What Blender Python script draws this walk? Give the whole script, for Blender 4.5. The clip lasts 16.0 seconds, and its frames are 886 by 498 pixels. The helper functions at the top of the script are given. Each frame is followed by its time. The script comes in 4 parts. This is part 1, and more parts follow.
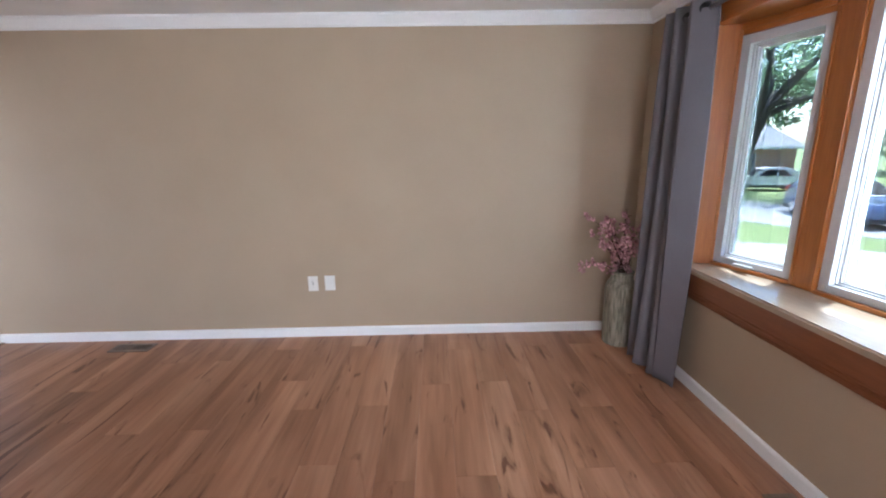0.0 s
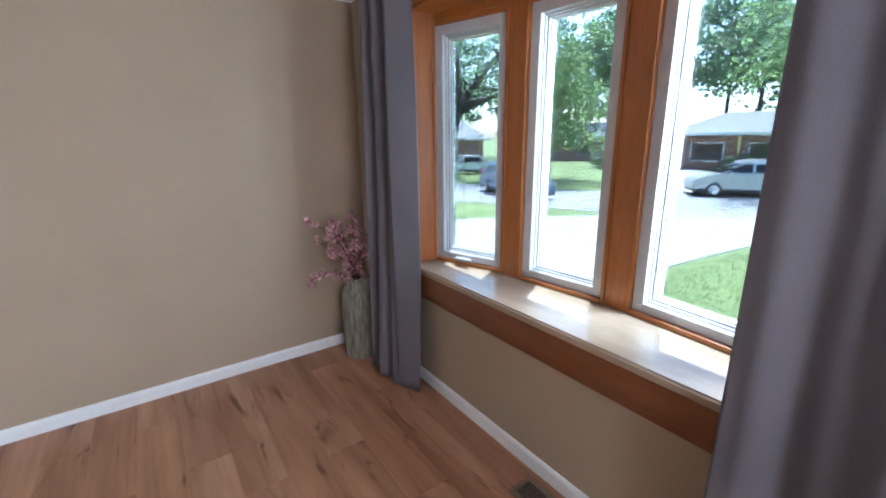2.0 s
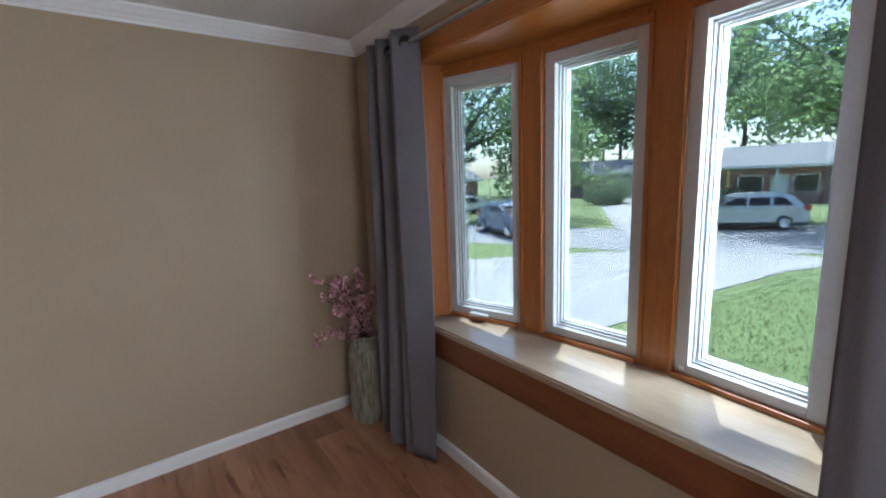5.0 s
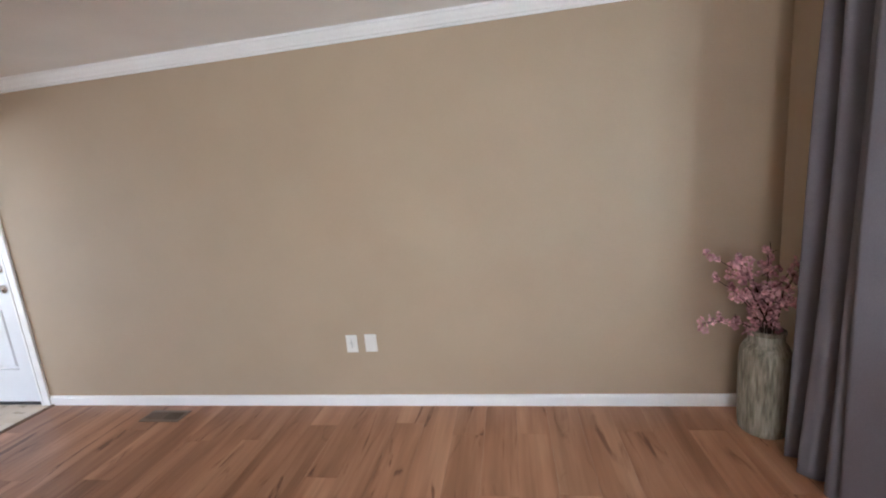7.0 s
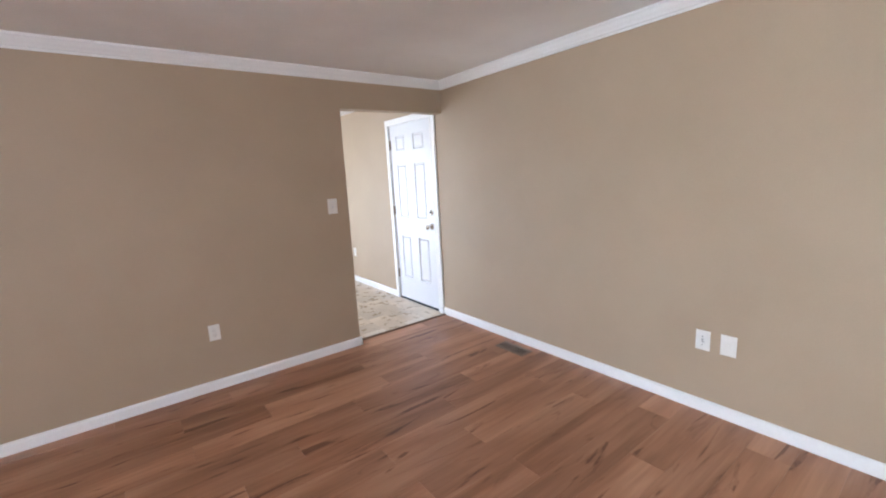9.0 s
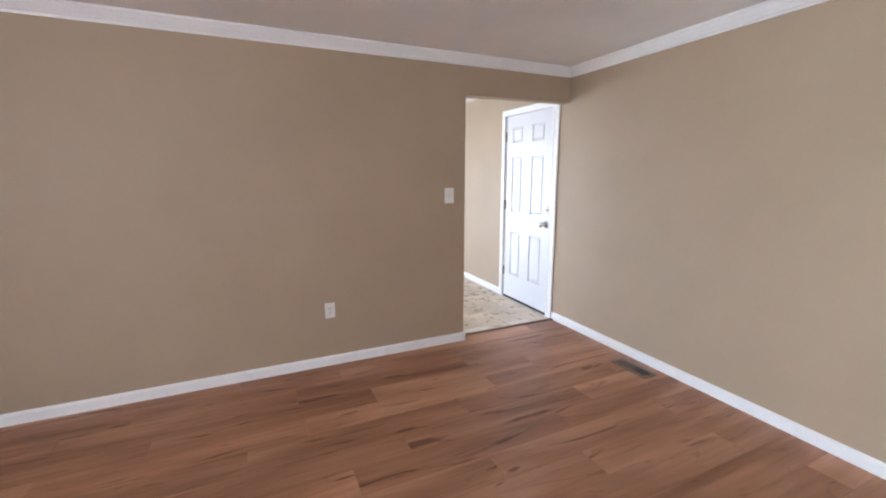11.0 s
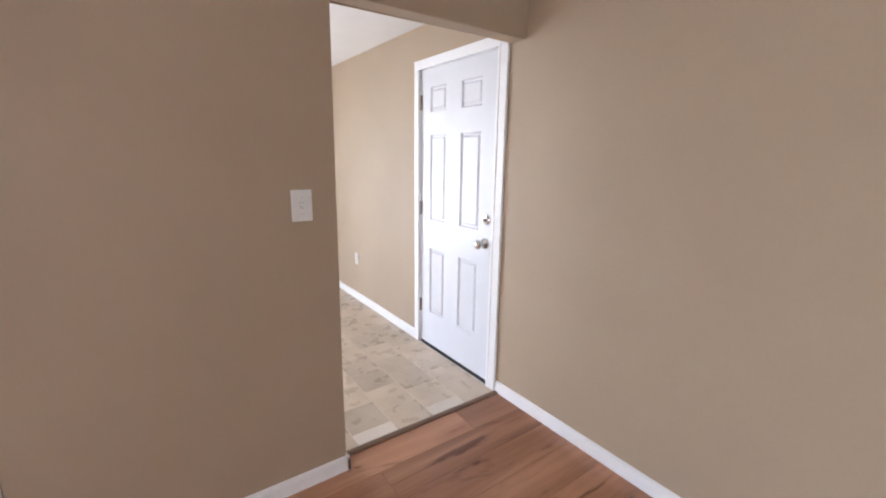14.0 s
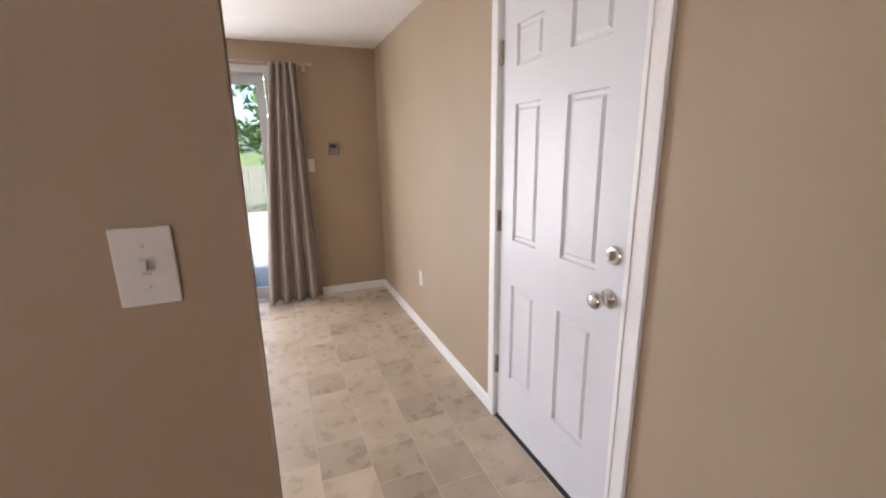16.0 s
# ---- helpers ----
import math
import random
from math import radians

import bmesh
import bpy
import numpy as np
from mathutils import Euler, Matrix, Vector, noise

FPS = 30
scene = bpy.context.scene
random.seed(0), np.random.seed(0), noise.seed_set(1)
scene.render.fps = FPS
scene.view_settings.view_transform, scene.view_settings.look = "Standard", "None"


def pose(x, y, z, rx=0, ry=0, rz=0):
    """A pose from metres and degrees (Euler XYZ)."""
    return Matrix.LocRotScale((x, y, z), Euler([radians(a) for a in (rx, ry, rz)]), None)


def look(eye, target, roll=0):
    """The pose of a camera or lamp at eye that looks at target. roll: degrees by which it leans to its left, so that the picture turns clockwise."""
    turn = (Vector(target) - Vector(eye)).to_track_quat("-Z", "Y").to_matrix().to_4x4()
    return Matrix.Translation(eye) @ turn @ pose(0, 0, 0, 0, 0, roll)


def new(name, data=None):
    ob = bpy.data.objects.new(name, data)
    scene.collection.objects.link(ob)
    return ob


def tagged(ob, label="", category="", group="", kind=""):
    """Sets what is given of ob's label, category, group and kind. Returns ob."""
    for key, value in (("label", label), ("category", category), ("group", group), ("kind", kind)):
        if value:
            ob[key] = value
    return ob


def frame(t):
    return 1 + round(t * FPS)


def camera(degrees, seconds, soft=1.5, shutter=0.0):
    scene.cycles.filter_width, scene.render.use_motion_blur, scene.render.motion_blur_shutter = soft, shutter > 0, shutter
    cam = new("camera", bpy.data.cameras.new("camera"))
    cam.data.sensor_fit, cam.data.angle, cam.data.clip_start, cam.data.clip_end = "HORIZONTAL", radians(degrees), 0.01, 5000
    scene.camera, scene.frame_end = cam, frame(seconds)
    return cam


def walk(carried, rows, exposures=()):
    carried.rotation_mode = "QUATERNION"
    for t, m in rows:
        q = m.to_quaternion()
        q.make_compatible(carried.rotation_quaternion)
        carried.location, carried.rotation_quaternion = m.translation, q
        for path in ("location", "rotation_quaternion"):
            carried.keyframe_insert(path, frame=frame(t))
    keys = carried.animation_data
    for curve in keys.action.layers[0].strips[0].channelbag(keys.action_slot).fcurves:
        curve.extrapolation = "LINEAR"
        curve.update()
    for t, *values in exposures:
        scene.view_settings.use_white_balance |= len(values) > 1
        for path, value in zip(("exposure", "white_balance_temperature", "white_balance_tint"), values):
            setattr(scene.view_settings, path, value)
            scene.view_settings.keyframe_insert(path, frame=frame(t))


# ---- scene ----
cam = camera(93.7, 16.0, soft=2.0)
PATH = [
    (0, (-1.889, 0.227, 1.412), (-1.858, 2.174, 0.956), -0.9),
    (0.5, (-1.838, 0.271, 1.435), (-1.5, 2.202, 1.04), -0.6),
    (1, (-1.756, 0.346, 1.442), (-1.228, 2.228, 1.023), -0.9),
    (1.5, (-1.619, 0.469, 1.433), (-0.87, 2.276, 1.018), -0.8),
    (2, (-1.589, 0.645, 1.427), (-0.471, 2.221, 0.912), -0.6),
    (2.5, (-1.561, 0.741, 1.467), (-0.222, 2.155, 1.011), -1.7),
    (3, (-1.495, 0.8, 1.457), (-0.026, 2.103, 1.073), -1.5),
    (3.2, (-1.481, 0.813, 1.463), (0.04, 2.057, 1.089), -1.0),
    (5.3, (-1.633, 0.807, 1.476), (-0.601, 2.488, 1.149), -2.8),
    (5.5, (-1.692, 0.817, 1.469), (-0.759, 2.555, 1.139), -3.3),
    (6, (-1.749, 0.815, 1.454), (-1.224, 2.711, 1.097), -4.3),
    (6.5, (-1.787, 0.856, 1.443), (-1.674, 2.824, 1.103), -4.7),
    (7, (-1.789, 0.896, 1.47), (-2.114, 2.836, 1.111), -5.2),
    (7.5, (-1.871, 0.889, 1.46), (-2.567, 2.731, 1.11), -5.0),
    (8, (-1.903, 0.857, 1.483), (-2.941, 2.53, 1.13), -4.6),
    (8.5, (-1.909, 0.821, 1.475), (-3.245, 2.267, 1.121), -4.0),
    (9, (-1.928, 0.78, 1.454), (-3.502, 1.963, 1.102), -3.1),
    (9.5, (-1.997, 0.702, 1.451), (-3.742, 1.609, 1.087), -1.8),
    (9.7, (-2.007, 0.686, 1.446), (-3.803, 1.495, 1.098), -1.4),
    (11.8, (-2.454, 0.711, 1.423), (-4.206, 1.592, 1.032), 1.8),
    (12, (-2.547, 0.788, 1.438), (-4.264, 1.725, 1.021), 1.9),
    (12.5, (-2.805, 0.979, 1.428), (-4.432, 2.054, 0.98), 1.6),
    (13, (-3.075, 1.176, 1.432), (-4.628, 2.352, 0.981), 1.5),
    (13.5, (-3.306, 1.444, 1.431), (-4.898, 2.578, 1.005), 0.7),
    (14, (-3.579, 1.646, 1.434), (-5.169, 2.781, 1.006), 0.8),
    (14.5, (-3.805, 1.86, 1.427), (-5.459, 2.919, 1.051), 0.0),
    (15, (-3.989, 2.091, 1.431), (-5.737, 2.96, 0.995), 0.6),
    (15.5, (-4.269, 2.196, 1.42), (-6.021, 3.024, 0.927), 0.8),
    (16, (-4.469, 2.325, 1.416), (-6.273, 3.045, 0.941), -0.9),
]
EXPOSURES = [(0, 5.45, 5700, 14), (1.5, 5.35, 5550, 12), (3, 5.15, 5350, 10), (5.5, 4.6, 5800, 10), (6.5, 5.25, 5900, 11), (7.5, 5.6, 5900, 12), (9, 5.7, 5700, 12), (12.5, 5.7, 5700, 12), (14.5, 5.5, 6150, 18), (16, 5.15, 6600, 20)]
walk(cam, [(t, look(eye, target, roll)) for t, eye, target, roll in PATH], EXPOSURES)

# ---- light ----
SUN_EL, SUN_AZ = 63.0, 62.0      # azimuth clockwise from +y
world = bpy.data.worlds.new("sky")
scene.world = world
world.use_nodes = True
wn = world.node_tree
sky = wn.nodes.new("ShaderNodeTexSky")
sky.sky_type, sky.sun_disc = "NISHITA", False
sky.sun_elevation, sky.sun_rotation = radians(SUN_EL), radians(SUN_AZ)
sky.air_density, sky.dust_density = 1.0, 2.0
wn.nodes["Background"].inputs["Strength"].default_value = 0.15
wn.links.new(sky.outputs[0], wn.nodes["Background"].inputs["Color"])
sun = new("sun", bpy.data.lights.new("sun", "SUN"))
sun.data.energy, sun.data.angle, sun.data.color = 4.0, radians(0.5), (1.0, 0.95, 0.87)
SUN_DIR = Vector((math.sin(radians(SUN_AZ)) * math.cos(radians(SUN_EL)),
                  math.cos(radians(SUN_AZ)) * math.cos(radians(SUN_EL)), math.sin(radians(SUN_EL))))
sun.matrix_world = look(SUN_DIR * 60, (0, 0, 0))

# added fill lamps in invented window openings of the unseen south wall
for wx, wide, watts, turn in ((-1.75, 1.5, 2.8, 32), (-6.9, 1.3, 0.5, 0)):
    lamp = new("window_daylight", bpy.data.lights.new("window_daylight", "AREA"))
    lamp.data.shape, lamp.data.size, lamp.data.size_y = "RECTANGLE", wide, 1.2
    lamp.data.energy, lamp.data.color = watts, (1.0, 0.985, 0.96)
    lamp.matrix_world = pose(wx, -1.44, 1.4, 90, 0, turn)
# added lamp outside the bow, hidden by the right curtain; brightens north wall and floor
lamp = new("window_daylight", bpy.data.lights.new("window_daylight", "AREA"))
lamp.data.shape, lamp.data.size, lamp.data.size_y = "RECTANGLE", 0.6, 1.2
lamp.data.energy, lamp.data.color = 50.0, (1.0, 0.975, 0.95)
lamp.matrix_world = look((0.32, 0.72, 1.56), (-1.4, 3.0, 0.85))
lamp = new("door_daylight", bpy.data.lights.new("door_daylight", "AREA"))
lamp.data.shape, lamp.data.size, lamp.data.size_y = "RECTANGLE", 1.25, 1.8
lamp.data.energy, lamp.data.color = 1.95, (0.95, 0.98, 1.0)
lamp.matrix_world = pose(-8.61, 1.21, 1.05, 90, 0, -90)

# ---- plan ----
NY, EX, WX, SY = 3.31, -0.378, -5.205, -1.35      # faces of the living room's walls
WB = -5.315                                        # back face of the partition
DX, DN = -8.595, 3.31                              # dining room
CEIL = 2.316
GROUND = -1.30
BAY_Y0, BAY_Y1, SILL_Z, SOFFIT_Z = 0.455, 2.62, 0.742, 2.04
# bow window: inner corners (left, right) of its four lights, north to south
LIGHTS = (((-0.255, 2.580), (-0.127, 2.170)), ((-0.123, 2.033), (-0.082, 1.605)), ((-0.082, 1.470), (-0.123, 1.042)), ((-0.127, 0.905), (-0.255, 0.495)))
BOW_OUT = ((-0.13, 2.66), (-0.005, 2.11), (0.045, 1.5375), (-0.005, 0.965), (-0.13, 0.415))   # outer line of the bow


# ---- materials ----
def material(name, dark, light, rough=0.6, scale=6.0, fine=60.0, stretch=(1, 1, 1), bump=0.1, depth=0.002,
             metal=0.0, mix=0.5, random_tint=0.0, translucent=0.0, coat=0.0, island=False, spec=0.5):
    m = bpy.data.materials.new(name)
    m.use_nodes = True
    n, l = m.node_tree.nodes, m.node_tree.links
    b = n["Principled BSDF"]
    tc = n.new("ShaderNodeTexCoord")
    mp = n.new("ShaderNodeMapping")
    mp.inputs["Scale"].default_value = stretch
    l.new(tc.outputs["Object"], mp.inputs["Vector"])
    vec = mp.outputs["Vector"]
    big = n.new("ShaderNodeTexNoise")
    big.inputs["Scale"].default_value, big.inputs["Detail"].default_value = scale, 4
    small = n.new("ShaderNodeTexNoise")
    small.inputs["Scale"].default_value, small.inputs["Detail"].default_value = fine, 3
    l.new(vec, big.inputs["Vector"]), l.new(vec, small.inputs["Vector"])
    add = n.new("ShaderNodeMix")
    add.data_type = "FLOAT"
    add.inputs[0].default_value = mix
    l.new(big.outputs["Fac"], add.inputs[2]), l.new(small.outputs["Fac"], add.inputs[3])
    ramp = n.new("ShaderNodeValToRGB")
    ramp.color_ramp.elements[0].position, ramp.color_ramp.elements[1].position = 0.35, 0.65
    ramp.color_ramp.elements[0].color, ramp.color_ramp.elements[1].color = (*dark, 1), (*light, 1)
    l.new(add.outputs[0], ramp.inputs["Fac"])
    col = ramp.outputs["Color"]
    if random_tint or island:
        src = n.new("ShaderNodeNewGeometry").outputs["Random Per Island"] if island else n.new("ShaderNodeObjectInfo").outputs["Random"]
        rng = n.new("ShaderNodeMapRange")
        rng.inputs["To Min"].default_value, rng.inputs["To Max"].default_value = 1 - random_tint, 1 + random_tint
        l.new(src, rng.inputs["Value"])
        mul = n.new("ShaderNodeVectorMath")
        mul.operation = "SCALE"
        l.new(col, mul.inputs[0]), l.new(rng.outputs[0], mul.inputs["Scale"])
        col = mul.outputs[0]
    l.new(col, b.inputs["Base Color"])
    rr = n.new("ShaderNodeMapRange")
    rr.inputs["To Min"].default_value, rr.inputs["To Max"].default_value = rough * 0.88, min(1, rough * 1.12)
    l.new(small.outputs["Fac"], rr.inputs["Value"]), l.new(rr.outputs[0], b.inputs["Roughness"])
    b.inputs["Metallic"].default_value = metal
    b.inputs["Coat Weight"].default_value = coat
    b.inputs["Specular IOR Level"].default_value = spec
    if bump:
        bp = n.new("ShaderNodeBump")
        bp.inputs["Strength"].default_value, bp.inputs["Distance"].default_value = bump, depth
        l.new(small.outputs["Fac"], bp.inputs["Height"]), l.new(bp.outputs["Normal"], b.inputs["Normal"])
    if translucent:
        tr = n.new("ShaderNodeBsdfTranslucent")
        l.new(col, tr.inputs["Color"])
        ms = n.new("ShaderNodeMixShader")
        ms.inputs[0].default_value = translucent
        l.new(b.outputs[0], ms.inputs[1]), l.new(tr.outputs[0], ms.inputs[2])
        l.new(ms.outputs[0], n["Material Output"].inputs["Surface"])
    return m


def plank_material():
    """Laminate plank: long grain along y, knots and dark cracks, each plank of its own tone."""
    m = bpy.data.materials.new("laminate_plank")
    m.use_nodes = True
    n, l = m.node_tree.nodes, m.node_tree.links
    b = n["Principled BSDF"]
    tc, info = n.new("ShaderNodeTexCoord"), n.new("ShaderNodeObjectInfo")
    off = n.new("ShaderNodeVectorMath")
    off.operation = "SCALE"
    off.inputs[0].default_value = (37.0, 91.0, 13.0)
    l.new(info.outputs["Random"], off.inputs["Scale"])
    add = n.new("ShaderNodeVectorMath")
    l.new(tc.outputs["Object"], add.inputs[0]), l.new(off.outputs[0], add.inputs[1])

    def noise_at(stretch, scale, detail, distort=0.0):
        mp = n.new("ShaderNodeMapping")
        mp.inputs["Scale"].default_value = stretch
        l.new(add.outputs[0], mp.inputs["Vector"])
        t = n.new("ShaderNodeTexNoise")
        t.inputs["Scale"].default_value, t.inputs["Detail"].default_value, t.inputs["Distortion"].default_value = scale, detail, distort
        l.new(mp.outputs[0], t.inputs["Vector"])
        return t.outputs["Fac"]

    def ramp(fac, stops):
        r = n.new("ShaderNodeValToRGB")
        e = r.color_ramp.elements
        while len(e) < len(stops):
            e.new(0.5)
        for k, (p, c) in zip(e, stops):
            k.position, k.color = p, (*c, 1)
        l.new(fac, r.inputs["Fac"])
        return r.outputs["Color"]

    def mul(a, c):
        x = n.new("ShaderNodeMix")
        x.data_type, x.blend_type = "RGBA", "MULTIPLY"
        x.inputs[0].default_value = 1
        l.new(a, x.inputs[6]), l.new(c, x.inputs[7])
        return x.outputs[2]

    broad = ramp(noise_at((4.0, 0.55, 1), 1.6, 3, 0.5), [(0.30, (0.27, 0.125, 0.066)), (0.5, (0.40, 0.20, 0.114)), (0.72, (0.52, 0.29, 0.178))])
    grain = ramp(noise_at((26, 1.0, 1), 1.5, 4, 0.5), [(0.30, (0.88, 0.86, 0.84)), (0.65, (1.05, 1.05, 1.05))])
    crack = ramp(noise_at((6.5, 1.1, 1), 1.3, 5, 2.2), [(0.315, (0.44, 0.36, 0.32)), (0.345, (0.76, 0.71, 0.68)), (0.42, (1, 1, 1))])
    tone = ramp(info.outputs["Random"], [(0, (0.86, 0.845, 0.83)), (0.5, (0.97, 0.96, 0.95)), (1, (1.10, 1.09, 1.08))])
    l.new(mul(mul(mul(broad, grain), crack), tone), b.inputs["Base Color"])
    b.inputs["Roughness"].default_value = 0.40
    b.inputs["Specular IOR Level"].default_value = 0.45
    bp = n.new("ShaderNodeBump")
    bp.inputs["Strength"].default_value, bp.inputs["Distance"].default_value = 0.12, 0.001
    l.new(noise_at((70, 3, 1), 1.5, 4), bp.inputs["Height"]), l.new(bp.outputs["Normal"], b.inputs["Normal"])
    return m


def tile_material():
    """Vinyl tile: cloudy beige stone print, each tile of its own tone."""
    m = material("vinyl_tile", (0.44, 0.355, 0.26), (0.58, 0.485, 0.375), 0.28, 3.6, 11.0, bump=0.04, mix=0.2, random_tint=0.17)
    n, l = m.node_tree.nodes, m.node_tree.links
    mp = next(x for x in n if x.type == "MAPPING")
    info = n.new("ShaderNodeObjectInfo")
    off = n.new("ShaderNodeVectorMath")
    off.operation = "SCALE"
    off.inputs[0].default_value = (31.0, 57.0, 11.0)
    l.new(info.outputs["Random"], off.inputs["Scale"]), l.new(off.outputs[0], mp.inputs["Location"])
    return m


def glass_material(name, tint):
    m = bpy.data.materials.new(name)
    m.use_nodes = True
    n, l = m.node_tree.nodes, m.node_tree.links
    n.remove(n["Principled BSDF"])
    tr, gl, ms, lw, fr = (n.new(k) for k in ("ShaderNodeBsdfTransparent", "ShaderNodeBsdfGlossy", "ShaderNodeMixShader", "ShaderNodeLayerWeight", "ShaderNodeMapRange"))
    tr.inputs["Color"].default_value = (*tint, 1)
    gl.inputs["Roughness"].default_value = 0.02
    lw.inputs["Blend"].default_value = 0.2
    fr.inputs["To Min"].default_value, fr.inputs["To Max"].default_value = 0.035, 0.3
    l.new(lw.outputs["Facing"], fr.inputs["Value"])
    l.new(fr.outputs[0], ms.inputs[0]), l.new(tr.outputs[0], ms.inputs[1]), l.new(gl.outputs[0], ms.inputs[2])
    l.new(ms.outputs[0], n["Material Output"].inputs["Surface"])
    return m


def brick_material():
    m = bpy.data.materials.new("far_brick")
    m.use_nodes = True
    n, l = m.node_tree.nodes, m.node_tree.links
    t, tc, mp = n.new("ShaderNodeTexBrick"), n.new("ShaderNodeTexCoord"), n.new("ShaderNodeMapping")
    mp.inputs["Rotation"].default_value = (radians(90), 0, 0)
    t.inputs["Scale"].default_value = 4.0
    t.inputs["Color1"].default_value, t.inputs["Color2"].default_value = (0.30, 0.13, 0.09, 1), (0.22, 0.09, 0.07, 1)
    t.inputs["Mortar"].default_value = (0.4, 0.37, 0.33, 1)
    l.new(tc.outputs["Object"], mp.inputs[0]), l.new(mp.outputs[0], t.inputs["Vector"])
    l.new(t.outputs["Color"], n["Principled BSDF"].inputs["Base Color"])
    n["Principled BSDF"].inputs["Roughness"].default_value = 0.85
    return m


M_WALL = material("tan_wall_paint", (0.398, 0.307, 0.214), (0.428, 0.333, 0.235), 0.62, 2.2, 240.0, bump=0.12, depth=0.0012, mix=0.4)
M_CEIL = material("ceiling_paint", (0.77, 0.76, 0.74), (0.84, 0.83, 0.81), 0.85, 3.0, 130.0, bump=0.3, depth=0.003)
M_TRIM = material("white_trim_paint", (0.81, 0.815, 0.82), (0.87, 0.875, 0.88), 0.38, 4.0, 80.0, bump=0.03)
M_DOOR = material("white_door_paint", (0.66, 0.68, 0.72), (0.72, 0.74, 0.78), 0.36, 3.0, 150.0, bump=0.05, depth=0.0008)
M_OAK = material("stained_oak", (0.36, 0.118, 0.023), (0.46, 0.160, 0.034), 0.34, 3.0, 9.0, (14, 1.2, 14), 0.1, 0.0008, coat=0.25)
M_OAK_UP = material("stained_oak_upright", (0.36, 0.118, 0.023), (0.46, 0.160, 0.034), 0.34, 3.0, 9.0, (14, 14, 1.2), 0.1, 0.0008, coat=0.25)
# sill oak lightened: the sky's reflection on the varnish is put into its colour
M_SILL = material("varnished_oak_sky_sheen", (0.40, 0.30, 0.215), (0.47, 0.36, 0.26), 0.24, 3.0, 9.0, (9, 1.6, 9), 0.08, 0.0008, coat=0.3)
M_APRON = material("dark_wood_apron", (0.185, 0.060, 0.022), (0.235, 0.080, 0.030), 0.36, 3.0, 9.0, (14, 1.2, 14), 0.1, 0.0008, coat=0.2)
M_VINYL = material("white_vinyl", (0.56, 0.565, 0.59), (0.62, 0.625, 0.645), 0.34, 5.0, 60.0, bump=0.02)
M_GASKET = material("grey_gasket", (0.52, 0.55, 0.58), (0.60, 0.63, 0.66), 0.6, 5.0, 60.0)
# dark tint holds down the bright outdoors; not a colour of the panes
M_GLASS = glass_material("window_glass", (0.24, 0.262, 0.268))
M_PLANK = plank_material()
M_TILE = tile_material()
M_GROUT = material("tile_grout", (0.62, 0.56, 0.48), (0.70, 0.64, 0.56), 0.7, 8.0, 90.0)
M_SUBFLOOR = material("plank_joint_dark", (0.05, 0.028, 0.018), (0.07, 0.04, 0.026), 0.8, 8.0, 90.0)
M_STRIP = material("threshold_brown", (0.13, 0.075, 0.045), (0.19, 0.11, 0.07), 0.4, 4.0, 30.0, (10, 1, 10))
M_CURTAIN = material("grey_curtain_cloth", (0.145, 0.134, 0.155), (0.19, 0.178, 0.20), 0.72, 4.0, 320.0, (1, 1, 0.6), 0.2, 0.001, translucent=0.12)
M_CURTAIN2 = material("taupe_curtain_cloth", (0.34, 0.29, 0.255), (0.42, 0.36, 0.32), 0.8, 4.0, 320.0, (1, 1, 0.6), 0.2, 0.001, translucent=0.1)
M_STEEL = material("brushed_steel", (0.62, 0.62, 0.62), (0.74, 0.74, 0.74), 0.36, 6.0, 200.0, metal=1.0, bump=0.03)
M_NICKEL = material("satin_nickel", (0.56, 0.54, 0.51), (0.66, 0.64, 0.60), 0.24, 6.0, 90.0, metal=1.0, bump=0.0)
M_DARK = material("dark_bronze", (0.03, 0.03, 0.032), (0.05, 0.05, 0.055), 0.35, 6.0, 90.0, metal=0.6)
M_RUBBER = material("black_rubber", (0.012, 0.012, 0.014), (0.03, 0.03, 0.032), 0.7, 8.0, 90.0)
M_PLATE = material("white_plate_plastic", (0.74, 0.73, 0.71), (0.80, 0.79, 0.77), 0.3, 8.0, 90.0, bump=0.0)
M_SLOT = material("slot_dark", (0.03, 0.03, 0.03), (0.05, 0.05, 0.05), 0.6, 8.0, 90.0)
M_THERMO = material("grey_plastic", (0.20, 0.20, 0.20), (0.26, 0.26, 0.26), 0.45, 8.0, 90.0)
M_VENT = material("brown_register_metal", (0.17, 0.125, 0.095), (0.23, 0.17, 0.13), 0.42, 8.0, 60.0, metal=0.3)
M_VASE = material("distressed_vase_glaze", (0.11, 0.100, 0.070), (0.42, 0.395, 0.315), 0.62, 7.0, 20.0, (4.5, 4.5, 0.55), 0.5, 0.004, mix=0.55)
M_TWIG = material("dark_twig", (0.035, 0.022, 0.016), (0.07, 0.045, 0.03), 0.8, 20.0, 80.0)
M_PETAL = material("pink_silk_petal", (0.44, 0.19, 0.23), (0.70, 0.44, 0.46), 0.7, 20.0, 60.0, random_tint=0.45, island=True, translucent=0.2)
M_GRASS = material("lawn", (0.11, 0.155, 0.045), (0.16, 0.205, 0.065), 0.9, 0.8, 14.0, bump=0.6, depth=0.05)
M_BLADE = material("grass_blade", (0.12, 0.175, 0.05), (0.18, 0.24, 0.08), 0.7, 1.0, 30.0, random_tint=0.15, island=True, translucent=0.25, bump=0)
M_ROAD = material("pale_road", (0.22, 0.215, 0.21), (0.28, 0.275, 0.27), 0.9, 0.5, 30.0, bump=0.3, depth=0.01)
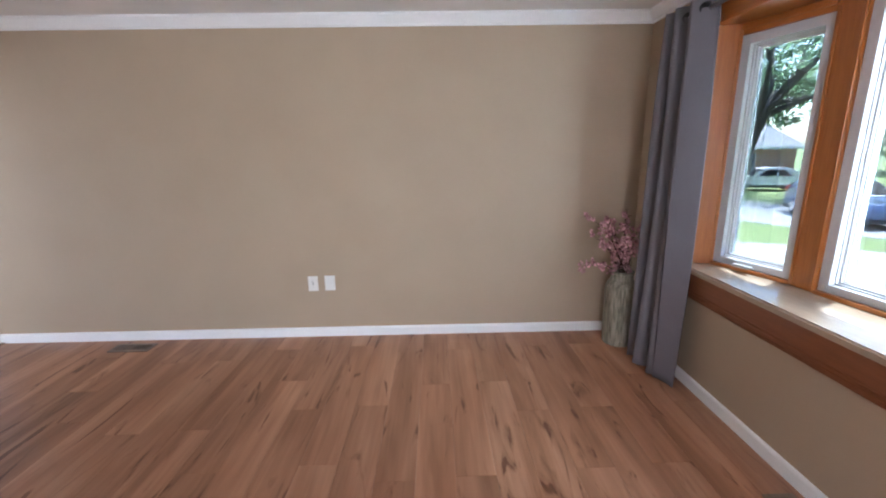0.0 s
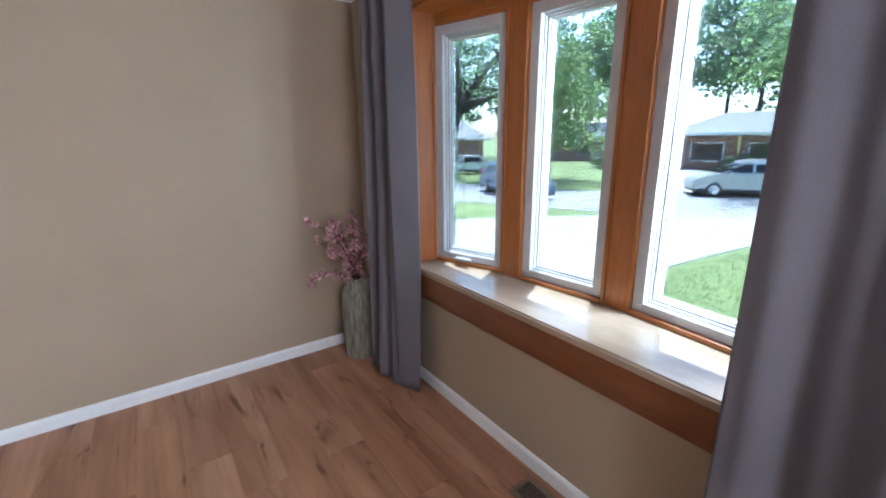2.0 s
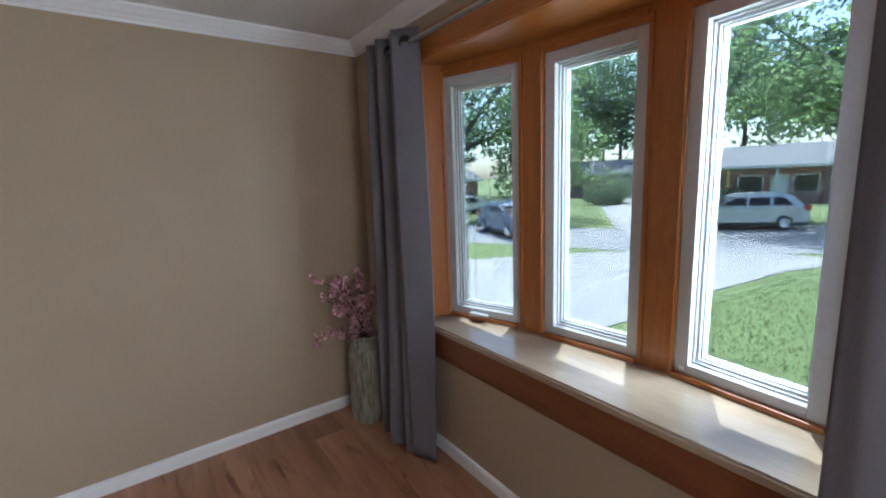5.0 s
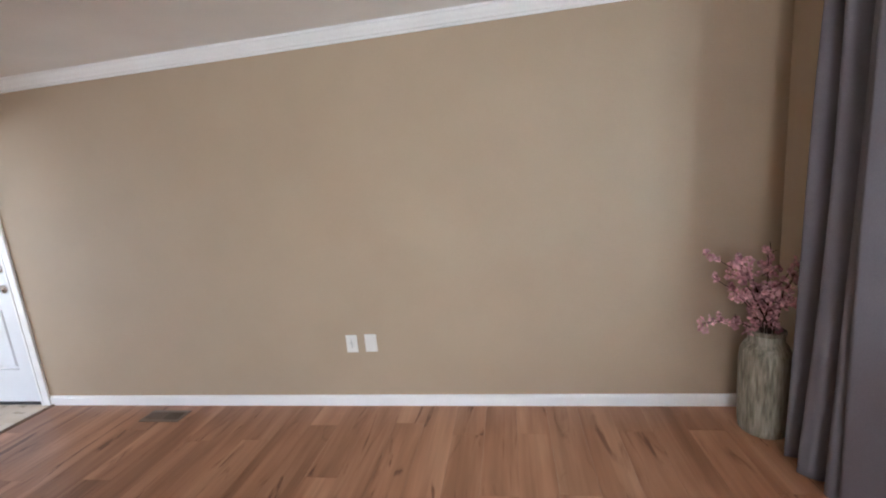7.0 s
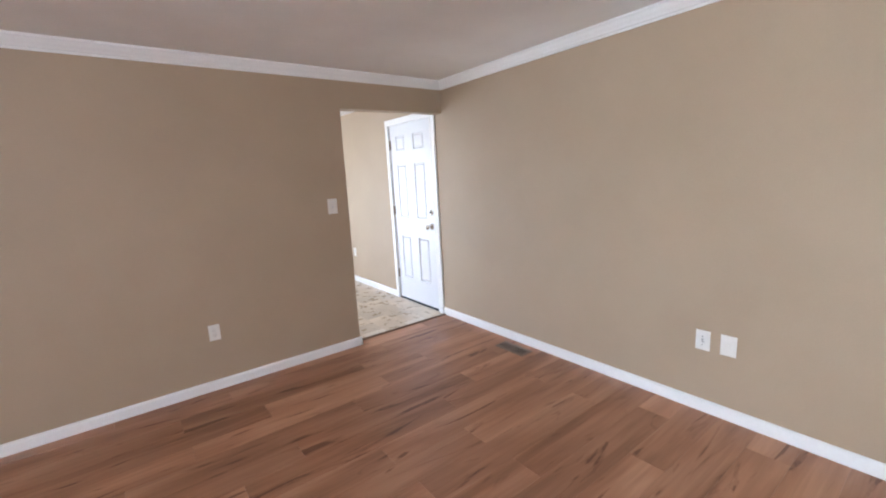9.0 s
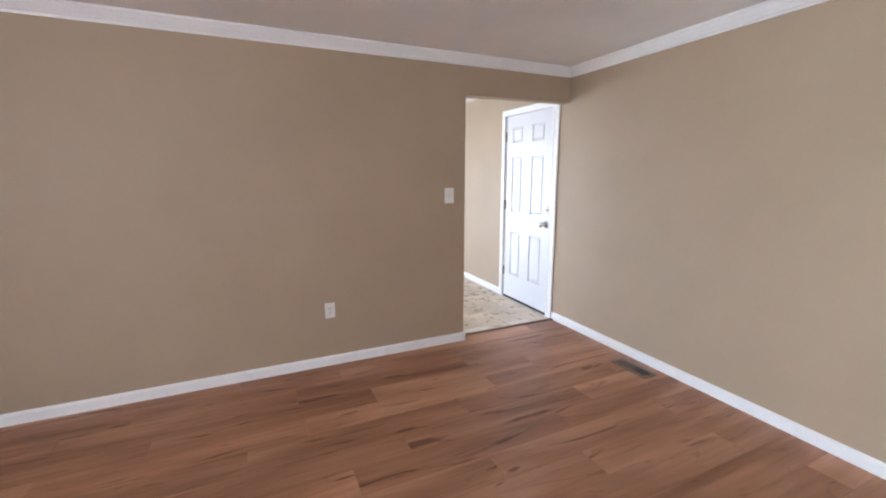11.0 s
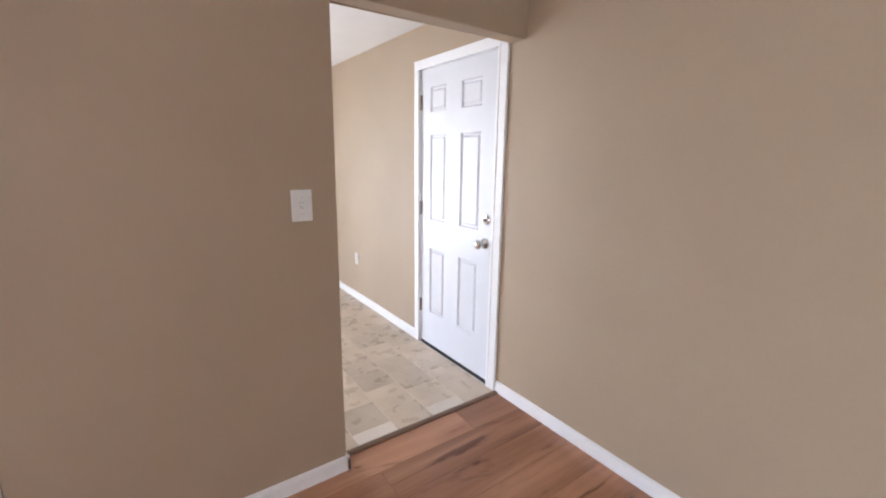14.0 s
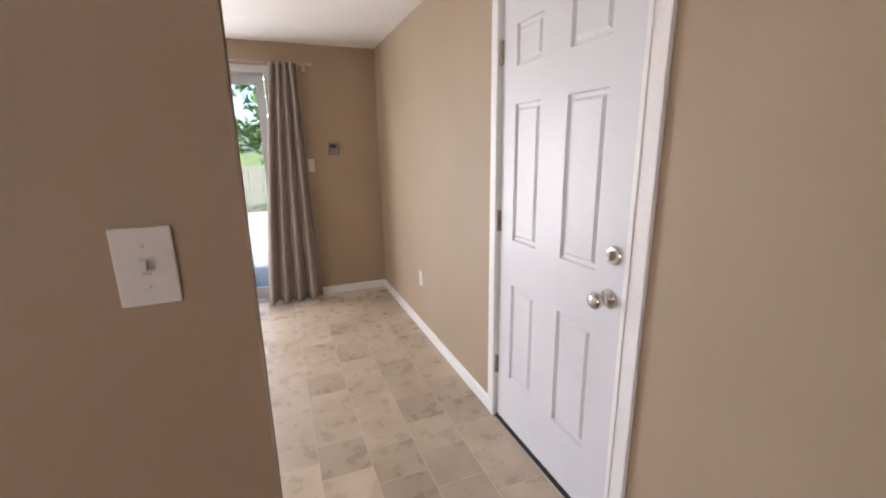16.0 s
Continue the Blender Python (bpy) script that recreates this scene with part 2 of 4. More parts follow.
M_DRIVE = material("concrete_drive", (0.29, 0.275, 0.26), (0.36, 0.345, 0.33), 0.85, 0.7, 40.0, bump=0.3, depth=0.006)
M_LEAF_A = material("leaf_bright", (0.15, 0.24, 0.10), (0.27, 0.37, 0.16), 0.55, 0.6, 9.0, random_tint=0.35, island=True, translucent=0.6, bump=0)
M_LEAF_B = material("leaf_dark", (0.12, 0.20, 0.11), (0.22, 0.31, 0.18), 0.55, 0.6, 9.0, random_tint=0.35, island=True, translucent=0.58, bump=0)
M_LEAF_C = material("leaf_pale", (0.11, 0.20, 0.075), (0.30, 0.36, 0.22), 0.6, 0.6, 9.0, random_tint=0.4, island=True, translucent=0.25, bump=0)
M_BARK = material("bark", (0.030, 0.024, 0.020), (0.075, 0.060, 0.048), 0.9, 3.0, 20.0, (5, 5, 1), 0.8, 0.03)
M_BRICK = brick_material()
M_ROOF = material("grey_shingle", (0.17, 0.165, 0.165), (0.27, 0.265, 0.265), 0.9, 1.2, 12.0, bump=0.5, depth=0.03)
M_SIDING = material("white_siding", (0.60, 0.60, 0.59), (0.70, 0.70, 0.69), 0.7, 1.2, 30.0)
M_YELLOW = material("yellow_post_paint", (0.55, 0.42, 0.10), (0.64, 0.50, 0.14), 0.6, 3.0, 30.0)
M_DARKGLASS = material("dark_car_glass", (0.012, 0.015, 0.02), (0.025, 0.03, 0.036), 0.08, 2.0, 20.0, bump=0)
M_CARSILVER = material("silver_car_paint", (0.46, 0.45, 0.43), (0.52, 0.51, 0.49), 0.28, 2.0, 50.0, metal=0.35, coat=0.6, bump=0)
M_CARBLUE = material("dark_blue_car_paint", (0.05, 0.085, 0.17), (0.07, 0.11, 0.21), 0.25, 2.0, 50.0, metal=0.3, coat=0.6, bump=0)
M_CARWHITE = material("white_car_paint", (0.66, 0.66, 0.66), (0.72, 0.72, 0.72), 0.3, 2.0, 50.0, coat=0.5, bump=0)
M_RED = material("red_lamp_lens", (0.42, 0.02, 0.02), (0.55, 0.035, 0.03), 0.25, 4.0, 30.0, bump=0)
M_FENCE = material("weathered_board", (0.30, 0.26, 0.22), (0.42, 0.37, 0.32), 0.85, 2.0, 20.0, (6, 6, 1))


# ---- mesh helpers ----
def link_mesh(name, bm, mat, parent=None, label="", smooth=False):
    me = bpy.data.meshes.new(name)
    bmesh.ops.recalc_face_normals(bm, faces=bm.faces[:])
    bm.to_mesh(me)
    bm.free()
    for m in (mat if isinstance(mat, (list, tuple)) else [mat]):
        me.materials.append(m)
    if smooth:
        for p in me.polygons:
            p.use_smooth = True
    ob = new(name, me)
    if parent is not None:
        ob.parent = parent
    if label:
        ob["label"] = label
    return ob


def part(name, bm, mat, parent, label="", smooth=False):
    return link_mesh(name, bm, mat, parent, label, smooth)


def thing(name, label, category, at=(0, 0, 0), rz=0.0, group="", kind=""):
    ob = new(name)
    ob.empty_display_size = 0.1
    ob.matrix_world = pose(*at, 0, 0, rz)
    return tagged(ob, label, category, group, kind)


def structure(name, bm, mat, label, category, smooth=False):
    return tagged(link_mesh(name, bm, mat, None, "", smooth), label, category, "", "structure")


def add_box(bm, lo, hi, bevel=0.0, segs=2):
    r = bmesh.ops.create_cube(bm, size=1.0)
    vs = r["verts"]
    for v in vs:
        v.co = Vector([(a + b) / 2 + c * (b - a) for a, b, c in zip(lo, hi, v.co)])
    if bevel:
        es = list({e for v in vs for e in v.link_edges})
        bmesh.ops.bevel(bm, geom=es, offset=bevel, segments=segs, affect="EDGES", profile=0.6)
    return bm


def box(lo, hi, bevel=0.0, segs=2):
    return add_box(bmesh.new(), lo, hi, bevel, segs)


def boxes(*pairs, bevel=0.0):
    bm = bmesh.new()
    for lo, hi in pairs:
        add_box(bm, lo, hi, bevel)
    return bm


def sweep(profile, start, end, out, up=(0, 0, 1)):
    """A straight moulding: the profile's (out, up) points carried from start to end."""
    bm = bmesh.new()
    s, e, o, u = Vector(start), Vector(end), Vector(out), Vector(up)
    rings = [[bm.verts.new(p + o * a + u * b) for a, b in profile] for p in (s, e)]
    k = len(profile)
    for i in range(k):
        bm.faces.new((rings[0][i], rings[0][(i + 1) % k], rings[1][(i + 1) % k], rings[1][i]))
    bm.faces.new(rings[0]), bm.faces.new(rings[1][::-1])
    return bm


def lathe(profile, segs=24, bm=None, axis=Matrix.Identity(4)):
    bm = bm or bmesh.new()
    rings = []
    for r, z in profile:
        rings.append([bm.verts.new(axis @ Vector((r * math.cos(2 * math.pi * i / segs), r * math.sin(2 * math.pi * i / segs), z))) for i in range(segs)])
    for a, b in zip(rings, rings[1:]):
        for i in range(segs):
            bm.faces.new((a[i], a[(i + 1) % segs], b[(i + 1) % segs], b[i]))
    if profile[0][0] > 1e-4:
        bm.faces.new(rings[0][::-1])
    if profile[-1][0] > 1e-4:
        bm.faces.new(rings[-1])
    return bm


def tube(bm, points, r0, r1, segs=8):
    """A tapered round limb along points."""
    pts = [Vector(p) for p in points]
    rings = []
    for i, p in enumerate(pts):
        d = (pts[min(i + 1, len(pts) - 1)] - pts[max(i - 1, 0)]).normalized()
        a = d.orthogonal().normalized()
        b = d.cross(a)
        r = r0 + (r1 - r0) * i / (len(pts) - 1)
        rings.append([bm.verts.new(p + (a * math.cos(2 * math.pi * k / segs) + b * math.sin(2 * math.pi * k / segs)) * r) for k in range(segs)])
    for u, v in zip(rings, rings[1:]):
        best = min(range(segs), key=lambda s: (u[0].co - v[s].co).length)
        for k in range(segs):
            bm.faces.new((u[k], u[(k + 1) % segs], v[(k + 1 + best) % segs], v[(k + best) % segs]))
    bm.faces.new(rings[0]), bm.faces.new(rings[-1])
    return bm


def polygon_slab(points, z0, z1):
    bm = bmesh.new()
    top = [bm.verts.new((x, y, z1)) for x, y in points]
    bot = [bm.verts.new((x, y, z0)) for x, y in points]
    bm.faces.new(top), bm.faces.new(bot[::-1])
    for i in range(len(points)):
        j = (i + 1) % len(points)
        bm.faces.new((top[i], bot[i], bot[j], top[j]))
    return bm


# ---- shell of the house ----
structure("wall_north", boxes(
    ((DX - 0.15, NY, -0.15), (-6.225, NY + 0.15, CEIL)), ((-5.38, NY, -0.15), (EX + 0.2, NY + 0.15, CEIL)),
    ((-6.225, NY, 2.045), (-5.38, NY + 0.15, CEIL))), M_WALL, "plain tan painted wall with an entry door", "wall")
structure("wall_east", boxes(
    ((EX, SY - 0.15, -0.15), (EX + 0.2, BAY_Y0, CEIL)), ((EX, BAY_Y1, -0.15), (EX + 0.2, NY, CEIL)),
    ((EX, BAY_Y0, -0.15), (EX + 0.2, BAY_Y1, SILL_Z - 0.04)), ((EX, BAY_Y0, SOFFIT_Z + 0.02), (EX + 0.2, BAY_Y1, CEIL))),
    M_WALL, "tan painted wall round the wide window", "wall")
ww = sweep([(SY, -0.15), (2.27, -0.15), (2.27, 2.03), (NY, 2.03), (NY, CEIL), (SY, CEIL)], (WB, 0, 0), (WX, 0, 0), (0, 1, 0))
bmesh.ops.bevel(ww, geom=[e for e in ww.edges if all(abs(v.co.y - 2.27) < 1e-4 or abs(v.co.z - 2.03) < 1e-4 for v in e.verts)], offset=0.006, segments=3, affect="EDGES")
structure("wall_west", ww, M_WALL, "tan painted partition wall with an open doorway", "wall")
ADDED_SOUTH_WINDOWS = ((-2.75, -0.75), (-7.6, -6.2))       # invented openings in the unseen south wall, from x to x
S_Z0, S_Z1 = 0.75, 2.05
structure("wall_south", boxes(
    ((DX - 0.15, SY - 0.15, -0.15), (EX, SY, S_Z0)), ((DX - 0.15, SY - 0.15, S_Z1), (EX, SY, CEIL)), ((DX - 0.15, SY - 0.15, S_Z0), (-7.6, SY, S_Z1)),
    ((-6.2, SY - 0.15, S_Z0), (-2.75, SY, S_Z1)), ((-0.75, SY - 0.15, S_Z0), (EX, SY, S_Z1))), M_WALL, "plain tan painted wall, out of view, with added window openings", "wall")
DOOR_Y0, DOOR_Y1, DOOR_H = 0.55, 2.38, 2.12
structure("wall_dining_west", boxes(
    ((DX - 0.15, SY, -0.15), (DX, DOOR_Y0, CEIL)), ((DX - 0.15, DOOR_Y1, -0.15), (DX, NY, CEIL)),
    ((DX - 0.15, DOOR_Y0, DOOR_H), (DX, DOOR_Y1, CEIL)), ((DX - 0.15, DOOR_Y0, -0.15), (DX, DOOR_Y1, -0.02))),
    M_WALL, "tan painted wall with a sliding glass door", "wall")
structure("ceiling", boxes(((WB, SY - 0.15, CEIL), (EX + 0.2, NY + 0.15, CEIL + 0.12)), ((DX - 0.15, SY - 0.15, CEIL), (WB, NY + 0.15, CEIL + 0.12))),
          M_CEIL, "flat white painted ceiling", "ceiling")
# the roof with its eave shades the glass from the high sun
structure("roof", boxes(((DX - 0.6, SY - 0.6, CEIL + 0.12), (0.47, NY + 0.6, CEIL + 0.3))),
          M_SIDING, "roof slab with a deep eave", "roof")
BOW = [(EX + 0.2, BAY_Y1 + 0.06)] + list(BOW_OUT) + [(EX + 0.2, BAY_Y0 - 0.06)]
structure("bay_roof", polygon_slab(BOW, SOFFIT_Z + 0.0185, CEIL + 0.1195), M_SIDING, "boxed head above the bow window", "roof")
structure("foundation", boxes(((DX - 0.15, SY - 0.15, GROUND - 0.1), (EX + 0.2, SY + 0.1, -0.1505)), ((DX - 0.15, NY - 0.1, GROUND - 0.1), (EX + 0.2, NY + 0.15, -0.1505)),
                              ((DX - 0.15, SY + 0.1005, GROUND - 0.1), (DX + 0.1, NY - 0.1005, -0.1505)), ((EX - 0.05, SY + 0.1005, GROUND - 0.1), (EX + 0.2, NY - 0.1005, -0.1505))),
          M_BRICK, "brick foundation wall under the house", "wall")

structure("bay_floor", polygon_slab(BOW, SILL_Z - 0.24, SILL_Z - 0.0365), M_SIDING, "boxed underside of the bow window", "wall")

CROWN = [(0, 0), (0.008, 0), (0.010, 0.010), (0.018, 0.013), (0.025, 0.022), (0.036, 0.032), (0.044, 0.042), (0.049, 0.048), (0.054, 0.051), (0.054, 0.062), (0, 0.062)]
CROWN = [(a * 1.1, b * 1.2) for a, b in CROWN]
BASE = [(0, 0), (0.013, 0), (0.013, 0.058), (0.010, 0.066), (0.005, 0.072), (0, 0.074)]
cz = CEIL - 0.0749
for nm, s, e, o in (("crown_moulding_north", (WX, NY, cz), (EX, NY, cz), (0, -1, 0)), ("crown_moulding_west", (WX, SY, cz), (WX, NY, cz), (1, 0, 0)),
                    ("crown_moulding_east", (EX, SY, cz), (EX, NY, cz), (-1, 0, 0)), ("crown_moulding_south", (WX, SY, cz), (EX, SY, cz), (0, 1, 0))):
    structure(nm, sweep(CROWN, s, e, o), M_TRIM, "white painted crown moulding along the ceiling", "crown moulding")
for nm, s, e, o in (("baseboard_north", (-5.31, NY, 0), (EX, NY, 0), (0, -1, 0)), ("baseboard_west", (WX, SY, 0), (WX, 2.283, 0), (1, 0, 0)),
                    ("baseboard_east", (EX, SY, 0), (EX, NY, 0), (-1, 0, 0)), ("baseboard_south", (WX, SY, 0), (EX, SY, 0), (0, 1, 0)),
                    ("baseboard_dining_north", (DX, NY, 0), (-6.268, NY, 0), (0, -1, 0)), ("baseboard_dining_west", (DX, 2.45, 0), (DX, NY, 0), (1, 0, 0)),
                    ("baseboard_dining_east", (WB, SY, 0), (WB, 2.27, 0), (-1, 0, 0)), ("baseboard_jamb", (WB, 2.27, 0), (WX + 0.013, 2.27, 0), (0, 1, 0))):
    structure(nm, sweep(BASE, s, e, o), M_TRIM, "white painted baseboard along the floor", "baseboard")

floor_wood = structure("floor", box((WB + 0.02, SY, -0.15), (EX, NY, -0.006)), M_SUBFLOOR, "reddish brown laminate plank floor", "floor")
floor_tile = structure("floor_dining", box((DX, SY, -0.15), (WB + 0.02, NY, -0.0006)), M_GROUT, "beige stone-look vinyl tile floor", "floor")
structure("threshold_strip", sweep([(0, 0), (0.004, 0.006), (0.018, 0.010), (0.034, 0.006), (0.040, 0)], (-5.318, 2.27, 0.001), (-5.318, NY - 0.014, 0.001), (1, 0, 0)),
          M_STRIP, "brown floor transition strip in the doorway", "threshold")


# ---- front window ----
def turned(bm, a, b):
    """Carry a mesh built along local x (left to right), y (outwards), z onto the line from a to b."""
    d = (Vector((*b, 0)) - Vector((*a, 0))).normalized()
    m = Matrix(((d.x, -d.y, 0, a[0]), (d.y, d.x, 0, a[1]), (0, 0, 1, 0), (0, 0, 0, 1)))
    bmesh.ops.transform(bm, matrix=m, verts=bm.verts[:])
    return bm


def ring(x0, x1, z0, z1, y0, y1, side, foot, head, bevel):
    """Four rails round an opening."""
    return boxes(((x0, y0, z0), (x0 + side, y1, z1)), ((x1 - side, y0, z0), (x1, y1, z1)), ((x0 + side, y0, z0), (x1 - side, y1, z0 + foot)), ((x0 + side, y0, z1 - head), (x1 - side, y1, z1)), bevel=bevel)


def build_window():
    w = thing("window_1", "four-light white bow window set in varnished oak", "window", (0, 0, 0), 0, "", "structure")
    y0, y1 = BAY_Y0, BAY_Y1
    inside = [(EX + 0.001, y1), (EX + 0.19, y1)] + [(x - 0.002, y) for x, y in BOW_OUT] + [(EX + 0.19, y0), (EX + 0.001, y0)]
    part("soffit", polygon_slab(inside, SOFFIT_Z, SOFFIT_Z + 0.018), M_OAK, w, "varnished oak soffit board")
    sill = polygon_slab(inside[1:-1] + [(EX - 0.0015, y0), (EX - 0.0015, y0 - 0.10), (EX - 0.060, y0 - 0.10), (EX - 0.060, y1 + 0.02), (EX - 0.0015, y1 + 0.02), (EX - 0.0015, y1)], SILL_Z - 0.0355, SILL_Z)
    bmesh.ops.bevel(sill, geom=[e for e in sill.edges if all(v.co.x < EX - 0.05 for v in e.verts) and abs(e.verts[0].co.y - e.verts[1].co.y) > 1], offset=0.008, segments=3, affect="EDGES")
    part("window_sill", sill, M_SILL, w, "varnished oak window sill, pale with painted sky sheen, rounded front edge")
    part("apron", box((EX - 0.048, y0 - 0.09, SILL_Z - 0.130), (EX - 0.002, y1 + 0.01, SILL_Z - 0.036), 0.003), M_APRON, w, "dark wooden apron board")
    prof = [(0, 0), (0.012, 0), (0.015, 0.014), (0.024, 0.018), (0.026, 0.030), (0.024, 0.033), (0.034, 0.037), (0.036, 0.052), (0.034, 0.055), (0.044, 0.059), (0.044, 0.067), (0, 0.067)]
    part("apron_moulding", sweep(prof, (EX - 0.001, y0 - 0.09, SILL_Z - 0.1975), (EX - 0.001, y1 + 0.01, SILL_Z - 0.1975), (-1, 0, 0)), M_APRON, w, "stepped dark moulding")
    cas = [(0, 0), (0.016, 0), (0.020, 0.012), (0.020, 0.10), (0.026, 0.108), (0.026, 0.128), (0.014, 0.140), (0, 0.140)]
    part("head_casing", sweep(cas, (EX - 0.0005, y0 - 0.13, SOFFIT_Z + 0.0005), (EX - 0.0005, y1 + 0.13, SOFFIT_Z + 0.0005), (-1, 0, 0)), M_OAK, w, "varnished oak head casing")
    for ya, yb in ((y1 + 0.0205, y1 + 0.10), (y0 - 0.10, y0 - 0.0005)):
        part("side_casing", box((EX - 0.018, ya, SILL_Z - 0.12), (EX - 0.0005, yb, SOFFIT_Z), 0.003), M_OAK_UP, w)
    zb, zt, sz0, sz1 = 0.762, 1.980, SILL_Z + 0.0005, SOFFIT_Z - 0.0005
    # oak posts that fill the corners between the lights, proud of the white frames
    corners = [((EX + 0.001, y1 - 0.001), LIGHTS[0][0])] + [(p[1], q[0]) for p, q in zip(LIGHTS, LIGHTS[1:])] + [(LIGHTS[3][1], (EX + 0.001, y0 + 0.001))]
    for k, (a, b) in enumerate(corners):
        va, vb = Vector((*a, 0)), Vector((*b, 0))
        wide = (vb - va).length
        part("mullion", turned(box((0.0006, -0.012, sz0), (wide - 0.0006, 0.10, sz1), 0.003), a, b), M_OAK_UP, w)
        for p, q in ((0.003, 0.020), (wide - 0.020, wide - 0.003)):
            part("mullion_bead", turned(box((p, -0.021, sz0 + 0.011), (q, -0.0125, sz1 - 0.03), 0.004), a, b), M_OAK_UP, w)
    for k, (a, b) in enumerate(LIGHTS):
        n = (Vector((*b, 0)) - Vector((*a, 0))).length
        part("head_stop", turned(box((0.0006, -0.012, zt + 0.0005), (n - 0.0006, 0.10, sz1), 0.003), a, b), M_OAK, w)
        part("head_bead", turned(box((0.001, -0.023, zt + 0.024), (n - 0.001, -0.0125, zt + 0.042), 0.004), a, b), M_OAK, w)
        part("foot_stop", turned(box((0.0006, -0.020, sz0), (n - 0.0006, 0.10, zb - 0.0005), 0.003), a, b), M_OAK, w)
        frame_ob = part("window_frame", turned(ring(0.001, n - 0.001, zb, zt, 0.0, 0.095, 0.046, 0.036, 0.046, 0.002), a, b), M_VINYL, w, "white vinyl casement frame")
        for inset, deep, wd, mat in ((0.047, 0.028, 0.006, M_VINYL), (0.053, 0.042, 0.009, M_VINYL), (0.062, 0.056, 0.005, M_GASKET)):
            part("sash", turned(ring(inset, n - inset, zb + inset - 0.010, zt - inset, deep, 0.090, wd, wd, wd, 0.0012), a, b), mat, frame_ob)
        part("pane", turned(box((0.0675, 0.070, zb + 0.058), (n - 0.0675, 0.074, zt - 0.068)), a, b), M_GLASS, frame_ob, "window glass, tinted dark to dim the outdoors")
        if k in (0, 3):
            c = n / 2 - 0.03
            part("crank", turned(boxes(((c - 0.045, -0.030, zb + 0.002), (c + 0.045, -0.0005, zb + 0.018)), ((c - 0.02, -0.046, zb + 0.012), (c + 0.075, -0.028, zb + 0.025)), bevel=0.004), a, b), M_VINYL, frame_ob, "white folding crank handle")
        else:
            part("latch", turned(box((0.022, -0.008, zb + 0.012), (0.040, -0.0005, zb + 0.03), 0.002), a, b), M_STEEL, frame_ob)
    return w


build_window()
# invented windows round the fill lamps; the blind keeps green ground light out
for k, (xa, xb) in enumerate(ADDED_SOUTH_WINDOWS):
    sw = thing("window_%d" % (k + 2), "white framed window added in the unseen south wall", "window", (0, 0, 0), 0, "", "structure")
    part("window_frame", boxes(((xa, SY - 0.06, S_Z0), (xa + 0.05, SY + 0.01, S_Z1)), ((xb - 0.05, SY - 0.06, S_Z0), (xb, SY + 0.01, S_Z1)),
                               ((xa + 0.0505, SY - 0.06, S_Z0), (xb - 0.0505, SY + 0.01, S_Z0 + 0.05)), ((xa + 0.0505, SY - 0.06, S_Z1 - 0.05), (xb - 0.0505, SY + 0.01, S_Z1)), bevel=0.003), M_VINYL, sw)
    part("blind", box((xa, SY - 0.125, S_Z0), (xb, SY - 0.120, S_Z1)), M_TRIM, sw, "white blind added behind the fill lamp to block ground light")


# ---- curtains ----
def cloth(length_fn, n_u, n_v, thickness, folds):
    bm = bmesh.new()
    grid = [[bm.verts.new(length_fn(i / (n_u - 1), j / (n_v - 1), folds)) for j in range(n_v)] for i in range(n_u)]
    for i in range(n_u - 1):
        for j in range(n_v - 1):
            bm.faces.new((grid[i][j], grid[i + 1][j], grid[i + 1][j + 1], grid[i][j + 1]))
    bmesh.ops.recalc_face_normals(bm, faces=bm.faces[:])
    bmesh.ops.solidify(bm, geom=bm.faces[:], thickness=thickness)
    return bm


def grommet(bm, centre, axis):
    rot = Vector(axis).to_track_quat("Z", "Y").to_matrix().to_4x4()
    return lathe([(0.017, -0.004), (0.029, -0.005), (0.031, 0.0), (0.029, 0.005), (0.017, 0.004), (0.017, -0.004)], 16, bm, Matrix.Translation(centre) @ rot)


ROD_X, ROD_Z = EX - 0.085, 2.112


def left_curtain(u, v, folds):
    # u runs south to north, v from the hem up; the first third is a broad flap turned to the window, the rest gathers behind it
    top_y = 2.500 + 0.37 * u
    bot_y = 2.440 + 0.42 * u
    y = bot_y + (top_y - bot_y) * v ** 1.6
    w = max(0.0, u - 0.34) / 0.66
    flap = 0.045 - 0.115 * min(1.0, u / 0.30) + (0.05 if u > 0.34 else 0.05 * max(0.0, (u - 0.30) / 0.04))
    ph = 2 * math.pi * folds * w
    pleat = (0.036 + 0.020 * (1 - v)) * math.sin(ph + 0.5 * math.sin(3.0 * v)) + 0.012 * math.sin(2.3 * ph + 2.5 * v) * (1 - v)
    x = ROD_X - 0.050 * (1 - v) + flap * (0.55 + 0.45 * v) - pleat * min(1.0, w * 6) + 0.008 * math.sin(5 * v + 7 * u)
    return (min(x, EX - 0.064), y, 0.012 + 2.160 * v + 0.004 * math.sin(9 * u) * (1 - v))


def right_curtain(u, v, folds):
    y = 0.985 - 0.80 * u + 0.012 * (v - 0.5)
    ph = 2 * math.pi * (folds * u) + 1.3
    amp = 0.018 + 0.012 * (1 - v)
    x = ROD_X - 0.02 * (1 - v) - amp * math.sin(ph + 0.35 * math.sin(2.4 * v + 1.0)) - 0.010 * math.sin(2.7 * ph + 2 * v)
    return (min(x, EX - 0.066), y, 0.012 + 2.160 * v)


